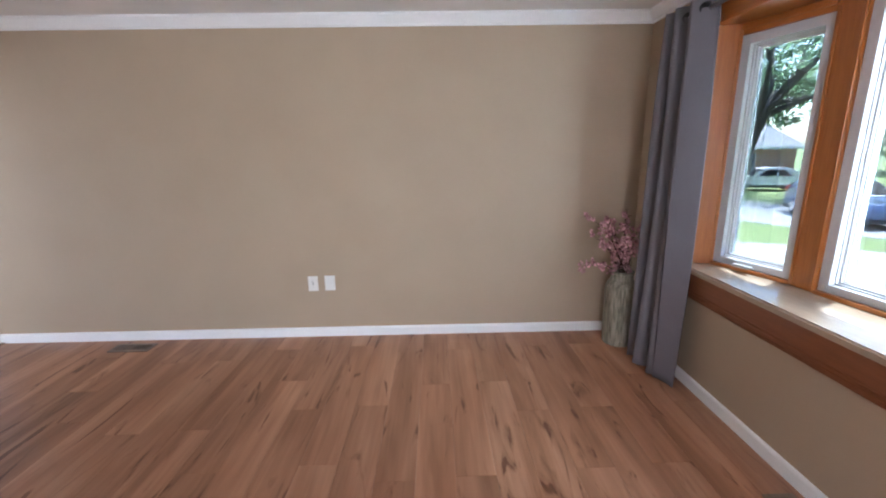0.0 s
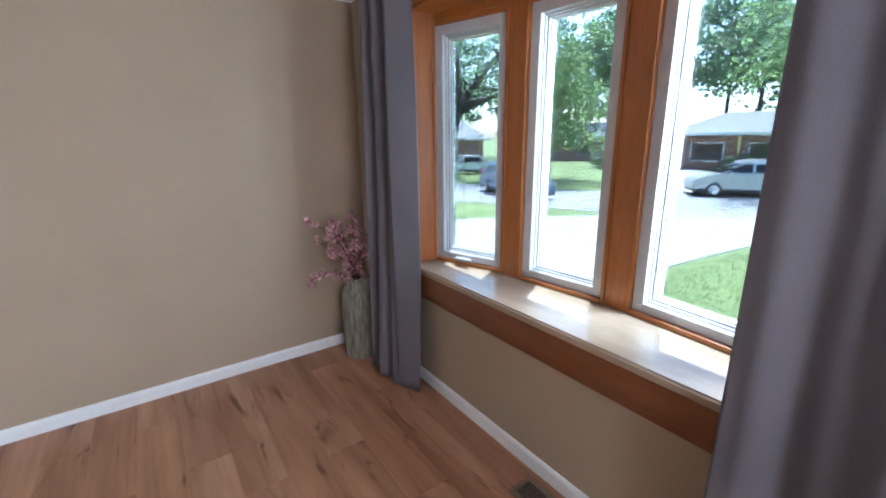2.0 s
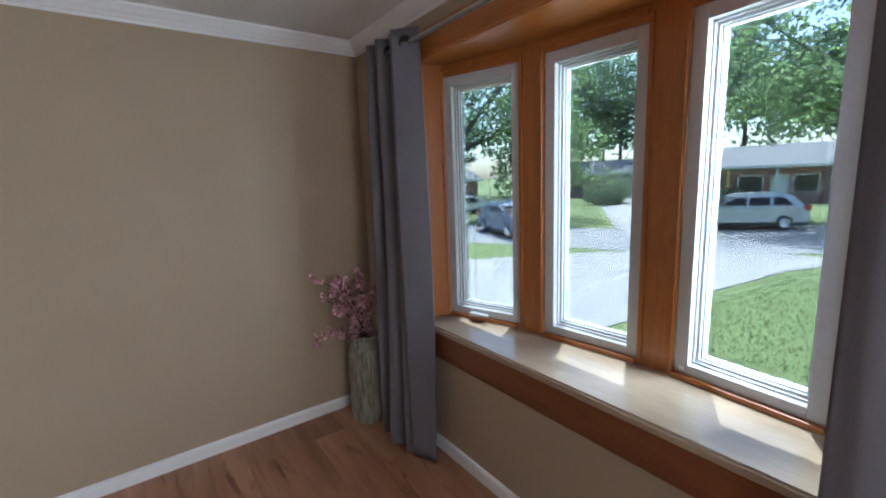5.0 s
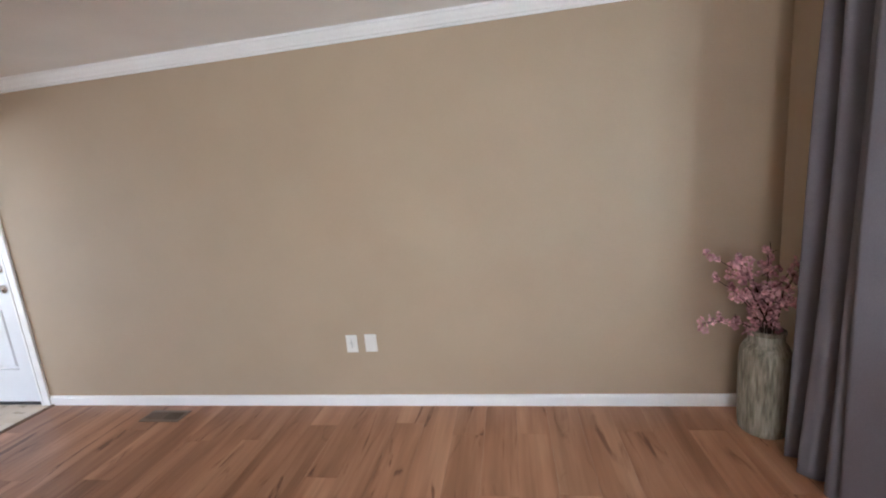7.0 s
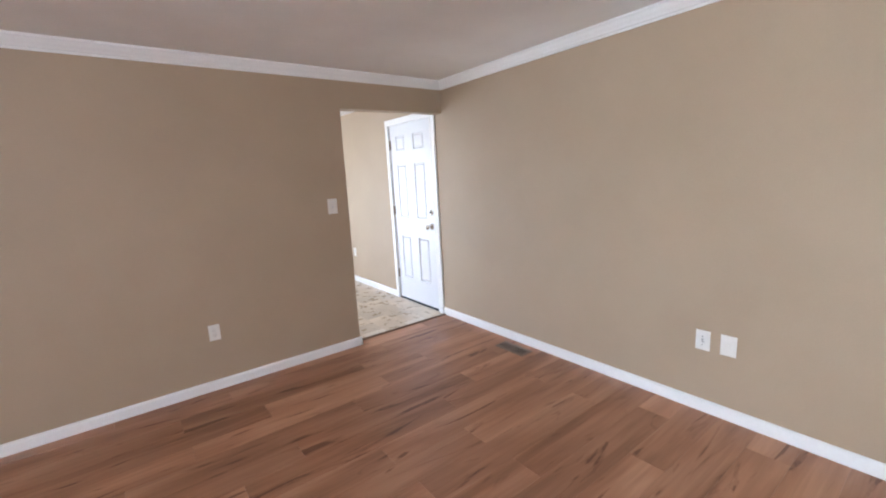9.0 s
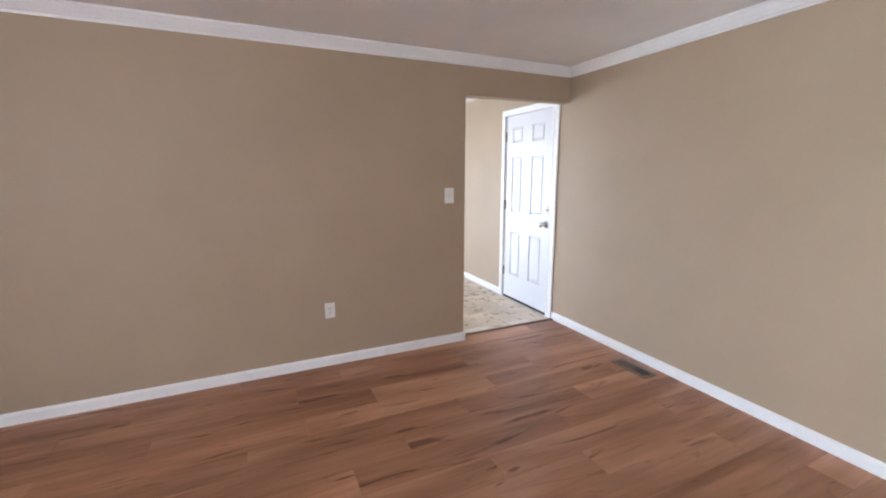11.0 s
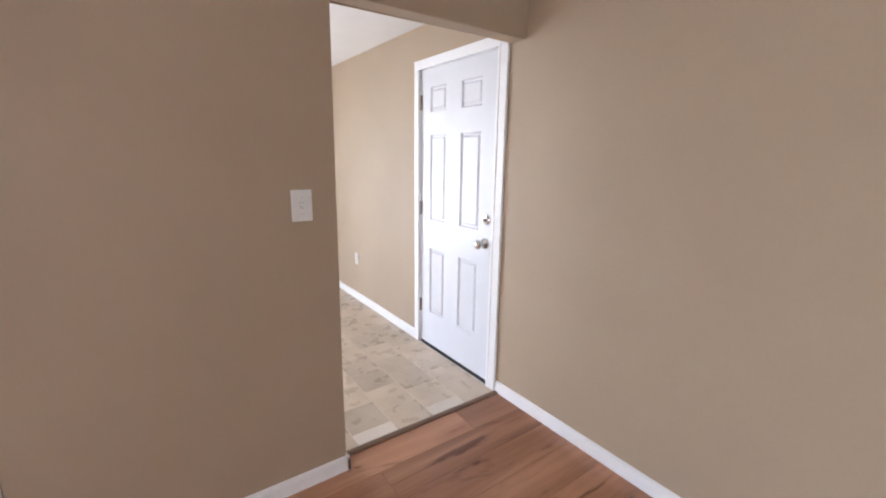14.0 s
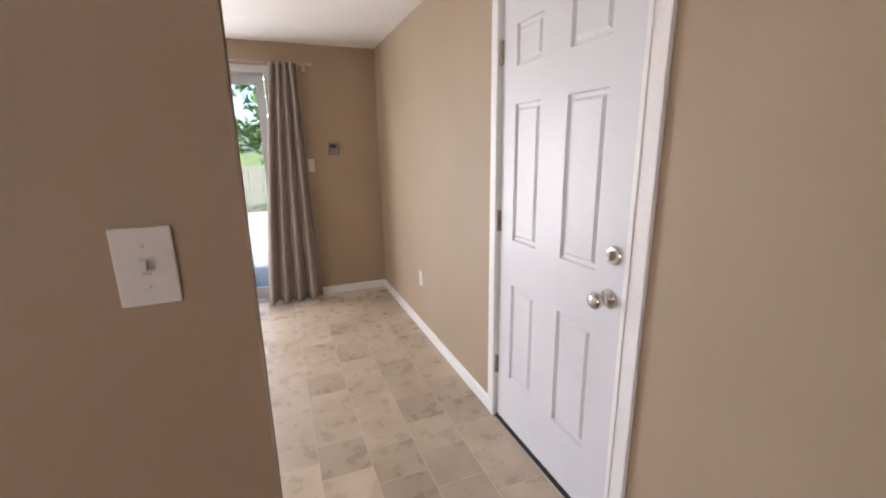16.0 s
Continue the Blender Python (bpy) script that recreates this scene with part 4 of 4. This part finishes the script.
def build_tree(at, height, crown_r, crown_z, leaf_mat, leaves, leaf, label, seed, lean=(0, 0), limbs=9, trunk=0.22, flat=0.75, group="street trees", clear=0.0):
    rnd = random.Random(seed)
    t = thing("tree", label, "tree", at, 0, group)
    top = Vector((lean[0], lean[1], crown_z))
    wood = bmesh.new()
    tube(wood, [(0, 0, -0.1), (lean[0] * 0.15 + 0.05, lean[1] * 0.2, crown_z * 0.35), (lean[0] * 0.6, lean[1] * 0.6, crown_z * 0.72), tuple(top)], trunk, trunk * 0.5, 10)
    ends = []
    for i in range(limbs):
        a = 2 * math.pi * i / limbs + rnd.uniform(-0.4, 0.4)
        k = rnd.uniform(0.5, 1.0)
        start = Vector((lean[0] * k * 0.9, lean[1] * k * 0.9, crown_z * (0.45 + 0.5 * k)))
        r = crown_r * rnd.uniform(0.55, 0.9)
        end = top + Vector((math.cos(a) * r, math.sin(a) * r, (height - crown_z) * rnd.uniform(-0.15, 0.8)))
        mid = start.lerp(end, 0.5) + Vector((rnd.uniform(-1, 1), rnd.uniform(-1, 1), rnd.uniform(-0.2, 1))) * crown_r * 0.13
        tube(wood, [start, start.lerp(mid, 0.6), mid, mid.lerp(end, 0.6) + Vector((0, 0, 0.1)), end], trunk * 0.42, trunk * 0.07, 7)
        ends += [mid, end, mid.lerp(end, 0.5)]
        for _ in range(2):
            tw = mid.lerp(end, rnd.random()) + Vector((rnd.uniform(-1, 1), rnd.uniform(-1, 1), rnd.uniform(-0.5, 1))) * crown_r * 0.35
            s0 = mid.lerp(end, 0.3)
            tube(wood, [s0, s0.lerp(tw, 0.5) + Vector((0, 0, 0.08)), tw], trunk * 0.16, trunk * 0.04, 5)
            ends.append(tw)
    part("trunk", wood, M_BARK, t, "dark bark trunk and limbs", True)
    clumps = [(e, crown_r * rnd.uniform(0.16, 0.34)) for e in ends if rnd.random() > clear]
    for _ in range(int(limbs * 3 * (1 - clear))):
        a, r, z = rnd.uniform(0, 6.28), crown_r * math.sqrt(rnd.random()), rnd.uniform(-0.35, 1.0)
        taper = math.sqrt(max(0.05, 1 - abs(z) ** 2 * 0.8))
        clumps.append((top + Vector((math.cos(a) * r * taper, math.sin(a) * r * taper, (height - crown_z) * z * flat)), crown_r * rnd.uniform(0.14, 0.30)))
    verts, fs = [], []
    for k in range(leaves):
        c, r = clumps[k % len(clumps)]
        d = Vector((rnd.gauss(0, 1), rnd.gauss(0, 1), rnd.gauss(0, 0.7)))
        p = c + d.normalized() * r * rnd.random() ** 0.45
        n = Vector((rnd.gauss(0, 1), rnd.gauss(0, 1), rnd.gauss(0.6, 1))).normalized()
        u = n.orthogonal().normalized()
        w = n.cross(u)
        q = rnd.uniform(0, 6.28)
        u, w = u * math.cos(q) + w * math.sin(q), w * math.cos(q) - u * math.sin(q)
        s = leaf * rnd.uniform(0.6, 1.4)
        i = len(verts)
        verts += [p - u * s, p + w * s * 0.5 + n * s * 0.15, p + u * s, p - w * s * 0.5 + n * s * 0.15]
        fs.append((i, i + 1, i + 2, i + 3))
    cm = bpy.data.meshes.new("crown")
    cm.from_pydata([tuple(v) for v in verts], [], fs)
    cm.materials.append(leaf_mat)
    c = new("crown", cm)
    c.parent = t
    tagged(c, "loose leafy crown with gaps", kind="stuff")
    return t


build_tree((*far(15.8, 15.6), GROUND), 7.6 * FAR, 3.1 * FAR, 2.9 * FAR, M_LEAF_A, 6500, 0.16, "round green street tree on the far lawn", 11, limbs=11, trunk=0.2)
build_tree((*far(12.6, 20.4), GROUND), 11.0 * FAR, 4.6 * FAR, 4.6 * FAR, M_LEAF_B, 2600, 0.17, "large dark-limbed tree with sparse leaves", 12, (1.2, -0.9), 12, 0.42, clear=0.45)
build_tree((*far(19.8, 4.2), GROUND), 8.6 * FAR, 4.3 * FAR, 4.6 * FAR, M_LEAF_A, 7000, 0.17, "spreading green tree behind the parked car", 13, (-0.5, 0.8), 12, 0.24)
for n_, (x, y, h, r, sd) in enumerate(((44, 16, 17, 6.5, 21), (42, 27, 16, 6.0, 22), (37, 35, 15, 6.0, 23), (46, 6, 18, 6.5, 24), (30, 43, 14, 5.5, 25), (50, 21, 20, 7.0, 26), (22, 46, 13, 5.0, 27), (43, -4, 17, 6.5, 28), (48, 33, 18, 7, 29))):
    build_tree((*far(x, y), GROUND), h * FAR, r * FAR, h * FAR * 0.46, M_LEAF_B, 4200, 0.36, "tall dark green tree far behind the houses", sd, limbs=10, trunk=0.3, flat=0.9, group="background trees")


def build_bush(at, r, h, mat, n, leaf, label, seed):
    rnd = random.Random(seed)
    b = thing("bush", label, "bush", at)
    stems = bmesh.new()
    for i in range(7):
        a = i * 0.9
        tube(stems, [(0.1 * math.cos(a), 0.1 * math.sin(a), 0), (r * 0.3 * math.cos(a), r * 0.3 * math.sin(a), h * 0.4), (r * 0.6 * math.cos(a), r * 0.6 * math.sin(a), h * 0.8)], 0.03, 0.01, 5)
    part("stems", stems, M_BARK, b)
    verts, fs = [], []
    lumps = [(Vector((rnd.uniform(-1, 1) * r * 0.7, rnd.uniform(-1, 1) * r * 0.7, h * rnd.uniform(0.2, 0.8))), rnd.uniform(0.25, 0.45) * r) for _ in range(14)]
    for k in range(n):
        c, q = lumps[k % 14]
        p = c + Vector((rnd.gauss(0, 1), rnd.gauss(0, 1), rnd.gauss(0, 1))).normalized() * q
        p.z = max(p.z, 0.03)
        u = Vector((rnd.gauss(0, 1), rnd.gauss(0, 1), rnd.gauss(0, 1))).normalized()
        w = u.orthogonal().normalized()
        i = len(verts)
        verts += [p - u * leaf, p + w * leaf * 0.5, p + u * leaf, p - w * leaf * 0.5]
        fs.append((i, i + 1, i + 2, i + 3))
    cm = bpy.data.meshes.new("leaves")
    cm.from_pydata([tuple(v) for v in verts], [], fs)
    cm.materials.append(mat)
    c = new("leaves", cm)
    c.parent = b
    tagged(c, kind="stuff")


build_bush((*far(27.6, 18.6), GROUND), 2.3, 2.9, M_LEAF_C, 2400, 0.14, "pale flowering shrub before the garage", 31)
build_bush((*far(25.0, 18.0), GROUND), 1.5, 1.4, M_LEAF_B, 1500, 0.13, "low dark green hedge bush", 32)
build_bush((*far(29.0, 11.3), GROUND), 1.2, 1.2, M_LEAF_B, 1200, 0.12, "low dark green bush before the brick house", 33)


def build_house(at, rz, L, D, wall_h, roof_h, mat, label, openings, porch=False):
    """A low house; its front is local -y."""
    h = thing("house", label, "house", at, rz, "houses across the street")
    part("wall", box((-L / 2, 0, -0.1), (L / 2, D, wall_h)), mat, h)
    e = 0.6
    rf = bmesh.new()
    pts = [(-L / 2 - e, -e, wall_h), (L / 2 + e, -e, wall_h), (L / 2 + e, D + e, wall_h), (-L / 2 - e, D + e, wall_h)]
    lo = [rf.verts.new((x, y, z)) for x, y, z in pts]
    mi = [rf.verts.new((x, y, z + 0.18)) for x, y, z in pts]
    rd = [rf.verts.new((-L / 2 + D * 0.45, D / 2, wall_h + roof_h)), rf.verts.new((L / 2 - D * 0.45, D / 2, wall_h + roof_h))]
    for i in range(4):
        rf.faces.new((lo[i], lo[(i + 1) % 4], mi[(i + 1) % 4], mi[i]))
    rf.faces.new(lo)
    rf.faces.new((mi[0], mi[1], rd[1], rd[0])), rf.faces.new((mi[2], mi[3], rd[0], rd[1])), rf.faces.new((mi[1], mi[2], rd[1])), rf.faces.new((mi[3], mi[0], rd[0]))
    roof = part("roof", rf, M_ROOF, h, "grey shingle roof")
    part("fascia", boxes(((-L / 2 - e - 0.01, -e - 0.03, wall_h - 0.02), (L / 2 + e + 0.01, -e - 0.002, wall_h + 0.2))), M_SIDING, roof, "white fascia board")
    for kind, x, w, z0, z1 in openings:
        wd = part(kind, boxes(((x - w / 2 - 0.08, -0.05, z0 - 0.08), (x - w / 2, -0.002, z1 + 0.08)), ((x + w / 2, -0.05, z0 - 0.08), (x + w / 2 + 0.08, -0.002, z1 + 0.08)),
                              ((x - w / 2, -0.05, z1), (x + w / 2, -0.002, z1 + 0.08)), ((x - w / 2, -0.05, z0 - 0.08), (x + w / 2, -0.002, z0))), M_SIDING, h)
        part("pane" if kind == "window" else "panel", box((x - w / 2, -0.03, z0), (x + w / 2, -0.012, z1)), M_DARKGLASS if kind == "window" else M_SIDING, wd)
    if porch:
        for k, x in enumerate((-2.9, 0.2, 3.4)):
            part("post", box((x - 0.1, -0.5, 0), (x + 0.1, -0.3, wall_h)), M_YELLOW if k == 0 else M_SIDING, h, "painted porch post")
    return h


HZ = GROUND
build_house((*far(30.5, 9.8), HZ), -68, 15, 8, 2.75, 1.9, M_BRICK, "low red brick house with a white eave", (("window", -1.4, 1.5, 0.9, 2.1), ("window", 2.0, 1.4, 0.9, 2.1), ("door", 0.4, 0.95, 0.05, 2.1), ("window", -5.0, 2.2, 0.7, 2.1)), True)
build_house((*far(33.5, 23.5), HZ), -55, 14, 8, 2.6, 1.8, M_BRICK, "low brown brick house with a double garage", (("garage_door", 3.2, 4.8, 0.05, 2.15), ("window", -3.0, 1.8, 0.8, 2.0)))
build_house((*far(19.0, 33.0), HZ), -35, 14, 8, 2.5, 3.2, M_BRICK, "brick house with a tall grey shingle roof", (("window", -3.0, 1.6, 0.8, 2.0), ("door", 0.4, 0.95, 0.05, 2.05), ("window", 3.2, 1.8, 0.8, 2.0)))


def build_car(at, rz, L, W, H, paint, label, wagon=True, hub=0.33):
    """A parked car; it points along local +x."""
    c = thing("car", label, "car", at, rz, "parked cars")
    g = 0.20
    if wagon:
        low = [(-L / 2, 0.55), (-L / 2 + 0.02, 0.95), (-L / 2 + 0.25, 1.02), (L / 2 - 1.35, 1.02), (L / 2 - 0.75, 0.98), (L / 2 - 0.15, 0.82), (L / 2, 0.6), (L / 2, 0.36), (L / 2 - 0.2, g + 0.06), (-L / 2 + 0.2, g + 0.06), (-L / 2, 0.40)]
        cab = [(-L / 2 + 0.08, 0.98), (-L / 2 + 0.62, H - 0.12), (-L / 2 + 1.15, H - 0.01), (-0.15, H), (0.32, H - 0.10), (L / 2 - 1.0, 0.99)]
    else:
        low = [(-L / 2, 0.5), (-L / 2 + 0.02, 0.85), (-L / 2 + 0.55, 0.92), (L / 2 - 1.4, 0.90), (L / 2 - 0.2, 0.74), (L / 2, 0.55), (L / 2, 0.34), (L / 2 - 0.2, g + 0.04), (-L / 2 + 0.2, g + 0.04), (-L / 2, 0.36)]
        cab = [(-L / 2 + 0.45, 0.88), (-L / 2 + 1.05, H - 0.05), (-L / 2 + 1.5, H), (0.05, H), (0.3, H - 0.05), (L / 2 - 1.25, 0.88)]

    def prism(outline, half_lo, half_hi, zlo, zhi, bevel):
        bm = bmesh.new()
        sides = []
        for s in (-1, 1):
            sides.append([bm.verts.new((x, s * (half_lo + (half_hi - half_lo) * (z - zlo) / (zhi - zlo)), z)) for x, z in outline])
        bm.faces.new(sides[0]), bm.faces.new(sides[1][::-1])
        for i in range(len(outline)):
            j = (i + 1) % len(outline)
            bm.faces.new((sides[0][i], sides[0][j], sides[1][j], sides[1][i]))
        bmesh.ops.bevel(bm, geom=bm.edges[:], offset=bevel, segments=2, affect="EDGES")
        return bm

    body = part("body", prism(low, W / 2, W / 2 - 0.03, g, 1.05, 0.04), paint, c, "", False)
    part("cabin", prism(cab, W / 2 - 0.05, W / 2 - 0.22, 0.9, H, 0.05), paint, c)
    win = bmesh.new()
    xs = [p[0] for p in cab]
    z0, z1 = (1.10, H - 0.19) if wagon else (0.93, H - 0.12)
    spans = ((xs[0] + 0.50, xs[0] + 1.28), (xs[0] + 1.40, xs[0] + 2.20), (xs[0] + 2.30, xs[5] - 0.28)) if wagon else ((xs[0] + 0.62, xs[0] + 1.35), (xs[0] + 1.43, xs[5] - 0.3))
    for i, (a, b) in enumerate(spans):
        for s in (-1, 1):
            q = lambda z: s * ((W / 2 - 0.05) - 0.17 * (z - 0.9) / (H - 0.9) + 0.006)
            bm = bmesh.new()
            ta, tb = (0.42 if i == 0 else 0.0), (0.62 if i == len(spans) - 1 else 0.0)
            f = bm.faces.new([bm.verts.new(p) for p in ((a, q(z0), z0), (b, q(z0), z0), (b - tb, q(z1), z1), (a + ta, q(z1), z1))])
            bmesh.ops.solidify(bm, geom=[f], thickness=0.008)
            part("side_window", bm, M_DARKGLASS, c)
    for a, b in ((cab[0], cab[1]), (cab[5], cab[4])):
        bm = bmesh.new()
        sgn = -1 if a is cab[0] else 1
        p0, p1 = Vector((a[0], 0, a[1])).lerp(Vector((b[0], 0, b[1])), 0.12), Vector((a[0], 0, a[1])).lerp(Vector((b[0], 0, b[1])), 0.92)
        f = bm.faces.new([bm.verts.new(v) for v in ((p0.x + sgn * 0.012, -W / 2 + 0.14, p0.z), (p0.x + sgn * 0.012, W / 2 - 0.14, p0.z), (p1.x + sgn * 0.012, W / 2 - 0.26, p1.z), (p1.x + sgn * 0.012, -W / 2 + 0.26, p1.z))])
        bmesh.ops.solidify(bm, geom=[f], thickness=0.01)
        part("windscreen", bm, M_DARKGLASS, c)
    part("skirt", boxes(((-L / 2 + 0.05, -W / 2 - 0.012, g), (L / 2 - 0.1, W / 2 + 0.012, g + 0.16)), bevel=0.02), M_RUBBER, body, "dark grey lower cladding")
    for x in (-L * 0.30, L * 0.315):
        for s in (-1, 1):
            wh = part("wheel", lathe([(0.0, -0.10), (hub - 0.04, -0.11), (hub, -0.07), (hub, 0.07), (hub - 0.04, 0.11), (0.0, 0.10)], 24, None, pose(x, s * (W / 2 - 0.09), hub, 90)), M_RUBBER, c, "black tyre", True)
            part("rim", lathe([(0.0, 0.0), (0.06, 0.0), (hub * 0.60, 0.012), (hub * 0.66, -0.01), (0.0, -0.03)], 20, None, pose(x, s * (W / 2 + 0.028), hub, -90 * s)), M_STEEL, wh, "silver alloy rim")
    for s in (-1, 1):
        zz = 0.98 if wagon else 0.74
        part("tail_light", box((-L / 2 - 0.012, s * (W / 2 - 0.13) - 0.12, zz - 0.10), (-L / 2 + 0.22, s * (W / 2 - 0.13) + 0.135, zz + 0.12), 0.03), M_RED, c, "red tail light")
        part("headlight", box((L / 2 - 0.3, s * (W / 2 - 0.2) - 0.15, 0.60), (L / 2 - 0.02, s * (W / 2 - 0.2) + 0.17, 0.74), 0.03), M_STEEL, c, "clear headlight")
        part("mirror", box((L / 2 - 1.5, s * (W / 2 + 0.08) - 0.07, 1.0), (L / 2 - 1.38, s * (W / 2 + 0.08) + 0.07, 1.13), 0.02), paint, c)
    return c


build_car((*far(16.5, 6.8), GROUND + 0.014), 128, 4.7, 1.85, 1.64, M_CARSILVER, "silver sport utility car parked along the street")
build_car((*far(10.2, 12.4), GROUND + 0.014), 250, 4.7, 1.85, 1.60, M_CARBLUE, "dark blue minivan parked at the kerb")
build_car((*far(15.0, 21.5), GROUND + 0.014), 160, 4.5, 1.78, 1.42, M_CARWHITE, "white sedan parked on a drive", False, 0.31)

# garden behind the sliding door
gf = thing("fence", "pale weathered board fence behind the patio", "fence", (-19.0, 0, GROUND + 0.3))
for i in range(40):
    part("board", box((0, -6 + i * 0.4, -0.32), (0.03, -6 + i * 0.4 + 0.37, 1.95), 0.004), M_FENCE, gf)
build_tree((-24.0, 4.0, GROUND), 8.0, 3.5, 3.6, M_LEAF_A, 3500, 0.2, "green garden tree behind the fence", 41, group="garden trees")
build_bush((-15.5, 2.6, GROUND), 1.4, 1.4, M_LEAF_A, 1500, 0.1, "bright green garden bush by the patio", 42)


# ---- floor pieces ----
def slab_mesh(name, lx, ly, h, mat, chamfer):
    c = chamfer
    vs = [(-lx / 2, -ly / 2, 0), (lx / 2, -ly / 2, 0), (lx / 2, ly / 2, 0), (-lx / 2, ly / 2, 0), (-lx / 2, -ly / 2, h - c), (lx / 2, -ly / 2, h - c), (lx / 2, ly / 2, h - c), (-lx / 2, ly / 2, h - c),
          (-lx / 2 + c, -ly / 2 + c, h), (lx / 2 - c, -ly / 2 + c, h), (lx / 2 - c, ly / 2 - c, h), (-lx / 2 + c, ly / 2 - c, h)]
    fs = [(0, 1, 5, 4), (1, 2, 6, 5), (2, 3, 7, 6), (3, 0, 4, 7), (4, 5, 9, 8), (5, 6, 10, 9), (6, 7, 11, 10), (7, 4, 8, 11), (8, 9, 10, 11)]
    m = bpy.data.meshes.new(name)
    m.from_pydata(vs, [], fs)
    m.materials.append(mat)
    return m


PW, PL = 0.182, 1.22
cache = {}
rp = random.Random(5)
x = WB + 0.036
last = 0.0
while x < EX - 0.01:
    w = min(PW, EX - x)
    last = (last + rp.choice((0.31, 0.44, 0.57, 0.76))) % PL
    y = SY - last
    while y < NY - 0.005:
        a, b = max(y, SY), min(y + PL, NY)
        if b - a > 0.02:
            key = (round(w, 3), round(b - a, 3))
            if key not in cache:
                cache[key] = slab_mesh("plank", w - 0.0006, b - a - 0.0006, 0.006, M_PLANK, 0.0007)
            p = new("plank", cache[key])
            p.location = (x + w / 2, (a + b) / 2, -0.0059)
            p.parent = floor_wood
        y += PL
    x += PW

TS = 0.228
tile_mesh = slab_mesh("tile", TS - 0.003, TS - 0.003, 0.003, M_TILE, 0.0004)
row = 0
y = NY - 0.014 - TS / 2
while y > 0.15:
    x = WB + 0.018 - TS / 2 - (TS / 2 if row % 2 else 0)
    row += 1
    while x > DX + TS / 2:
        p = new("tile", tile_mesh)
        p.location = (x, y, -0.0029)
        p.parent = floor_tile
        x -= TS
    y -= TS
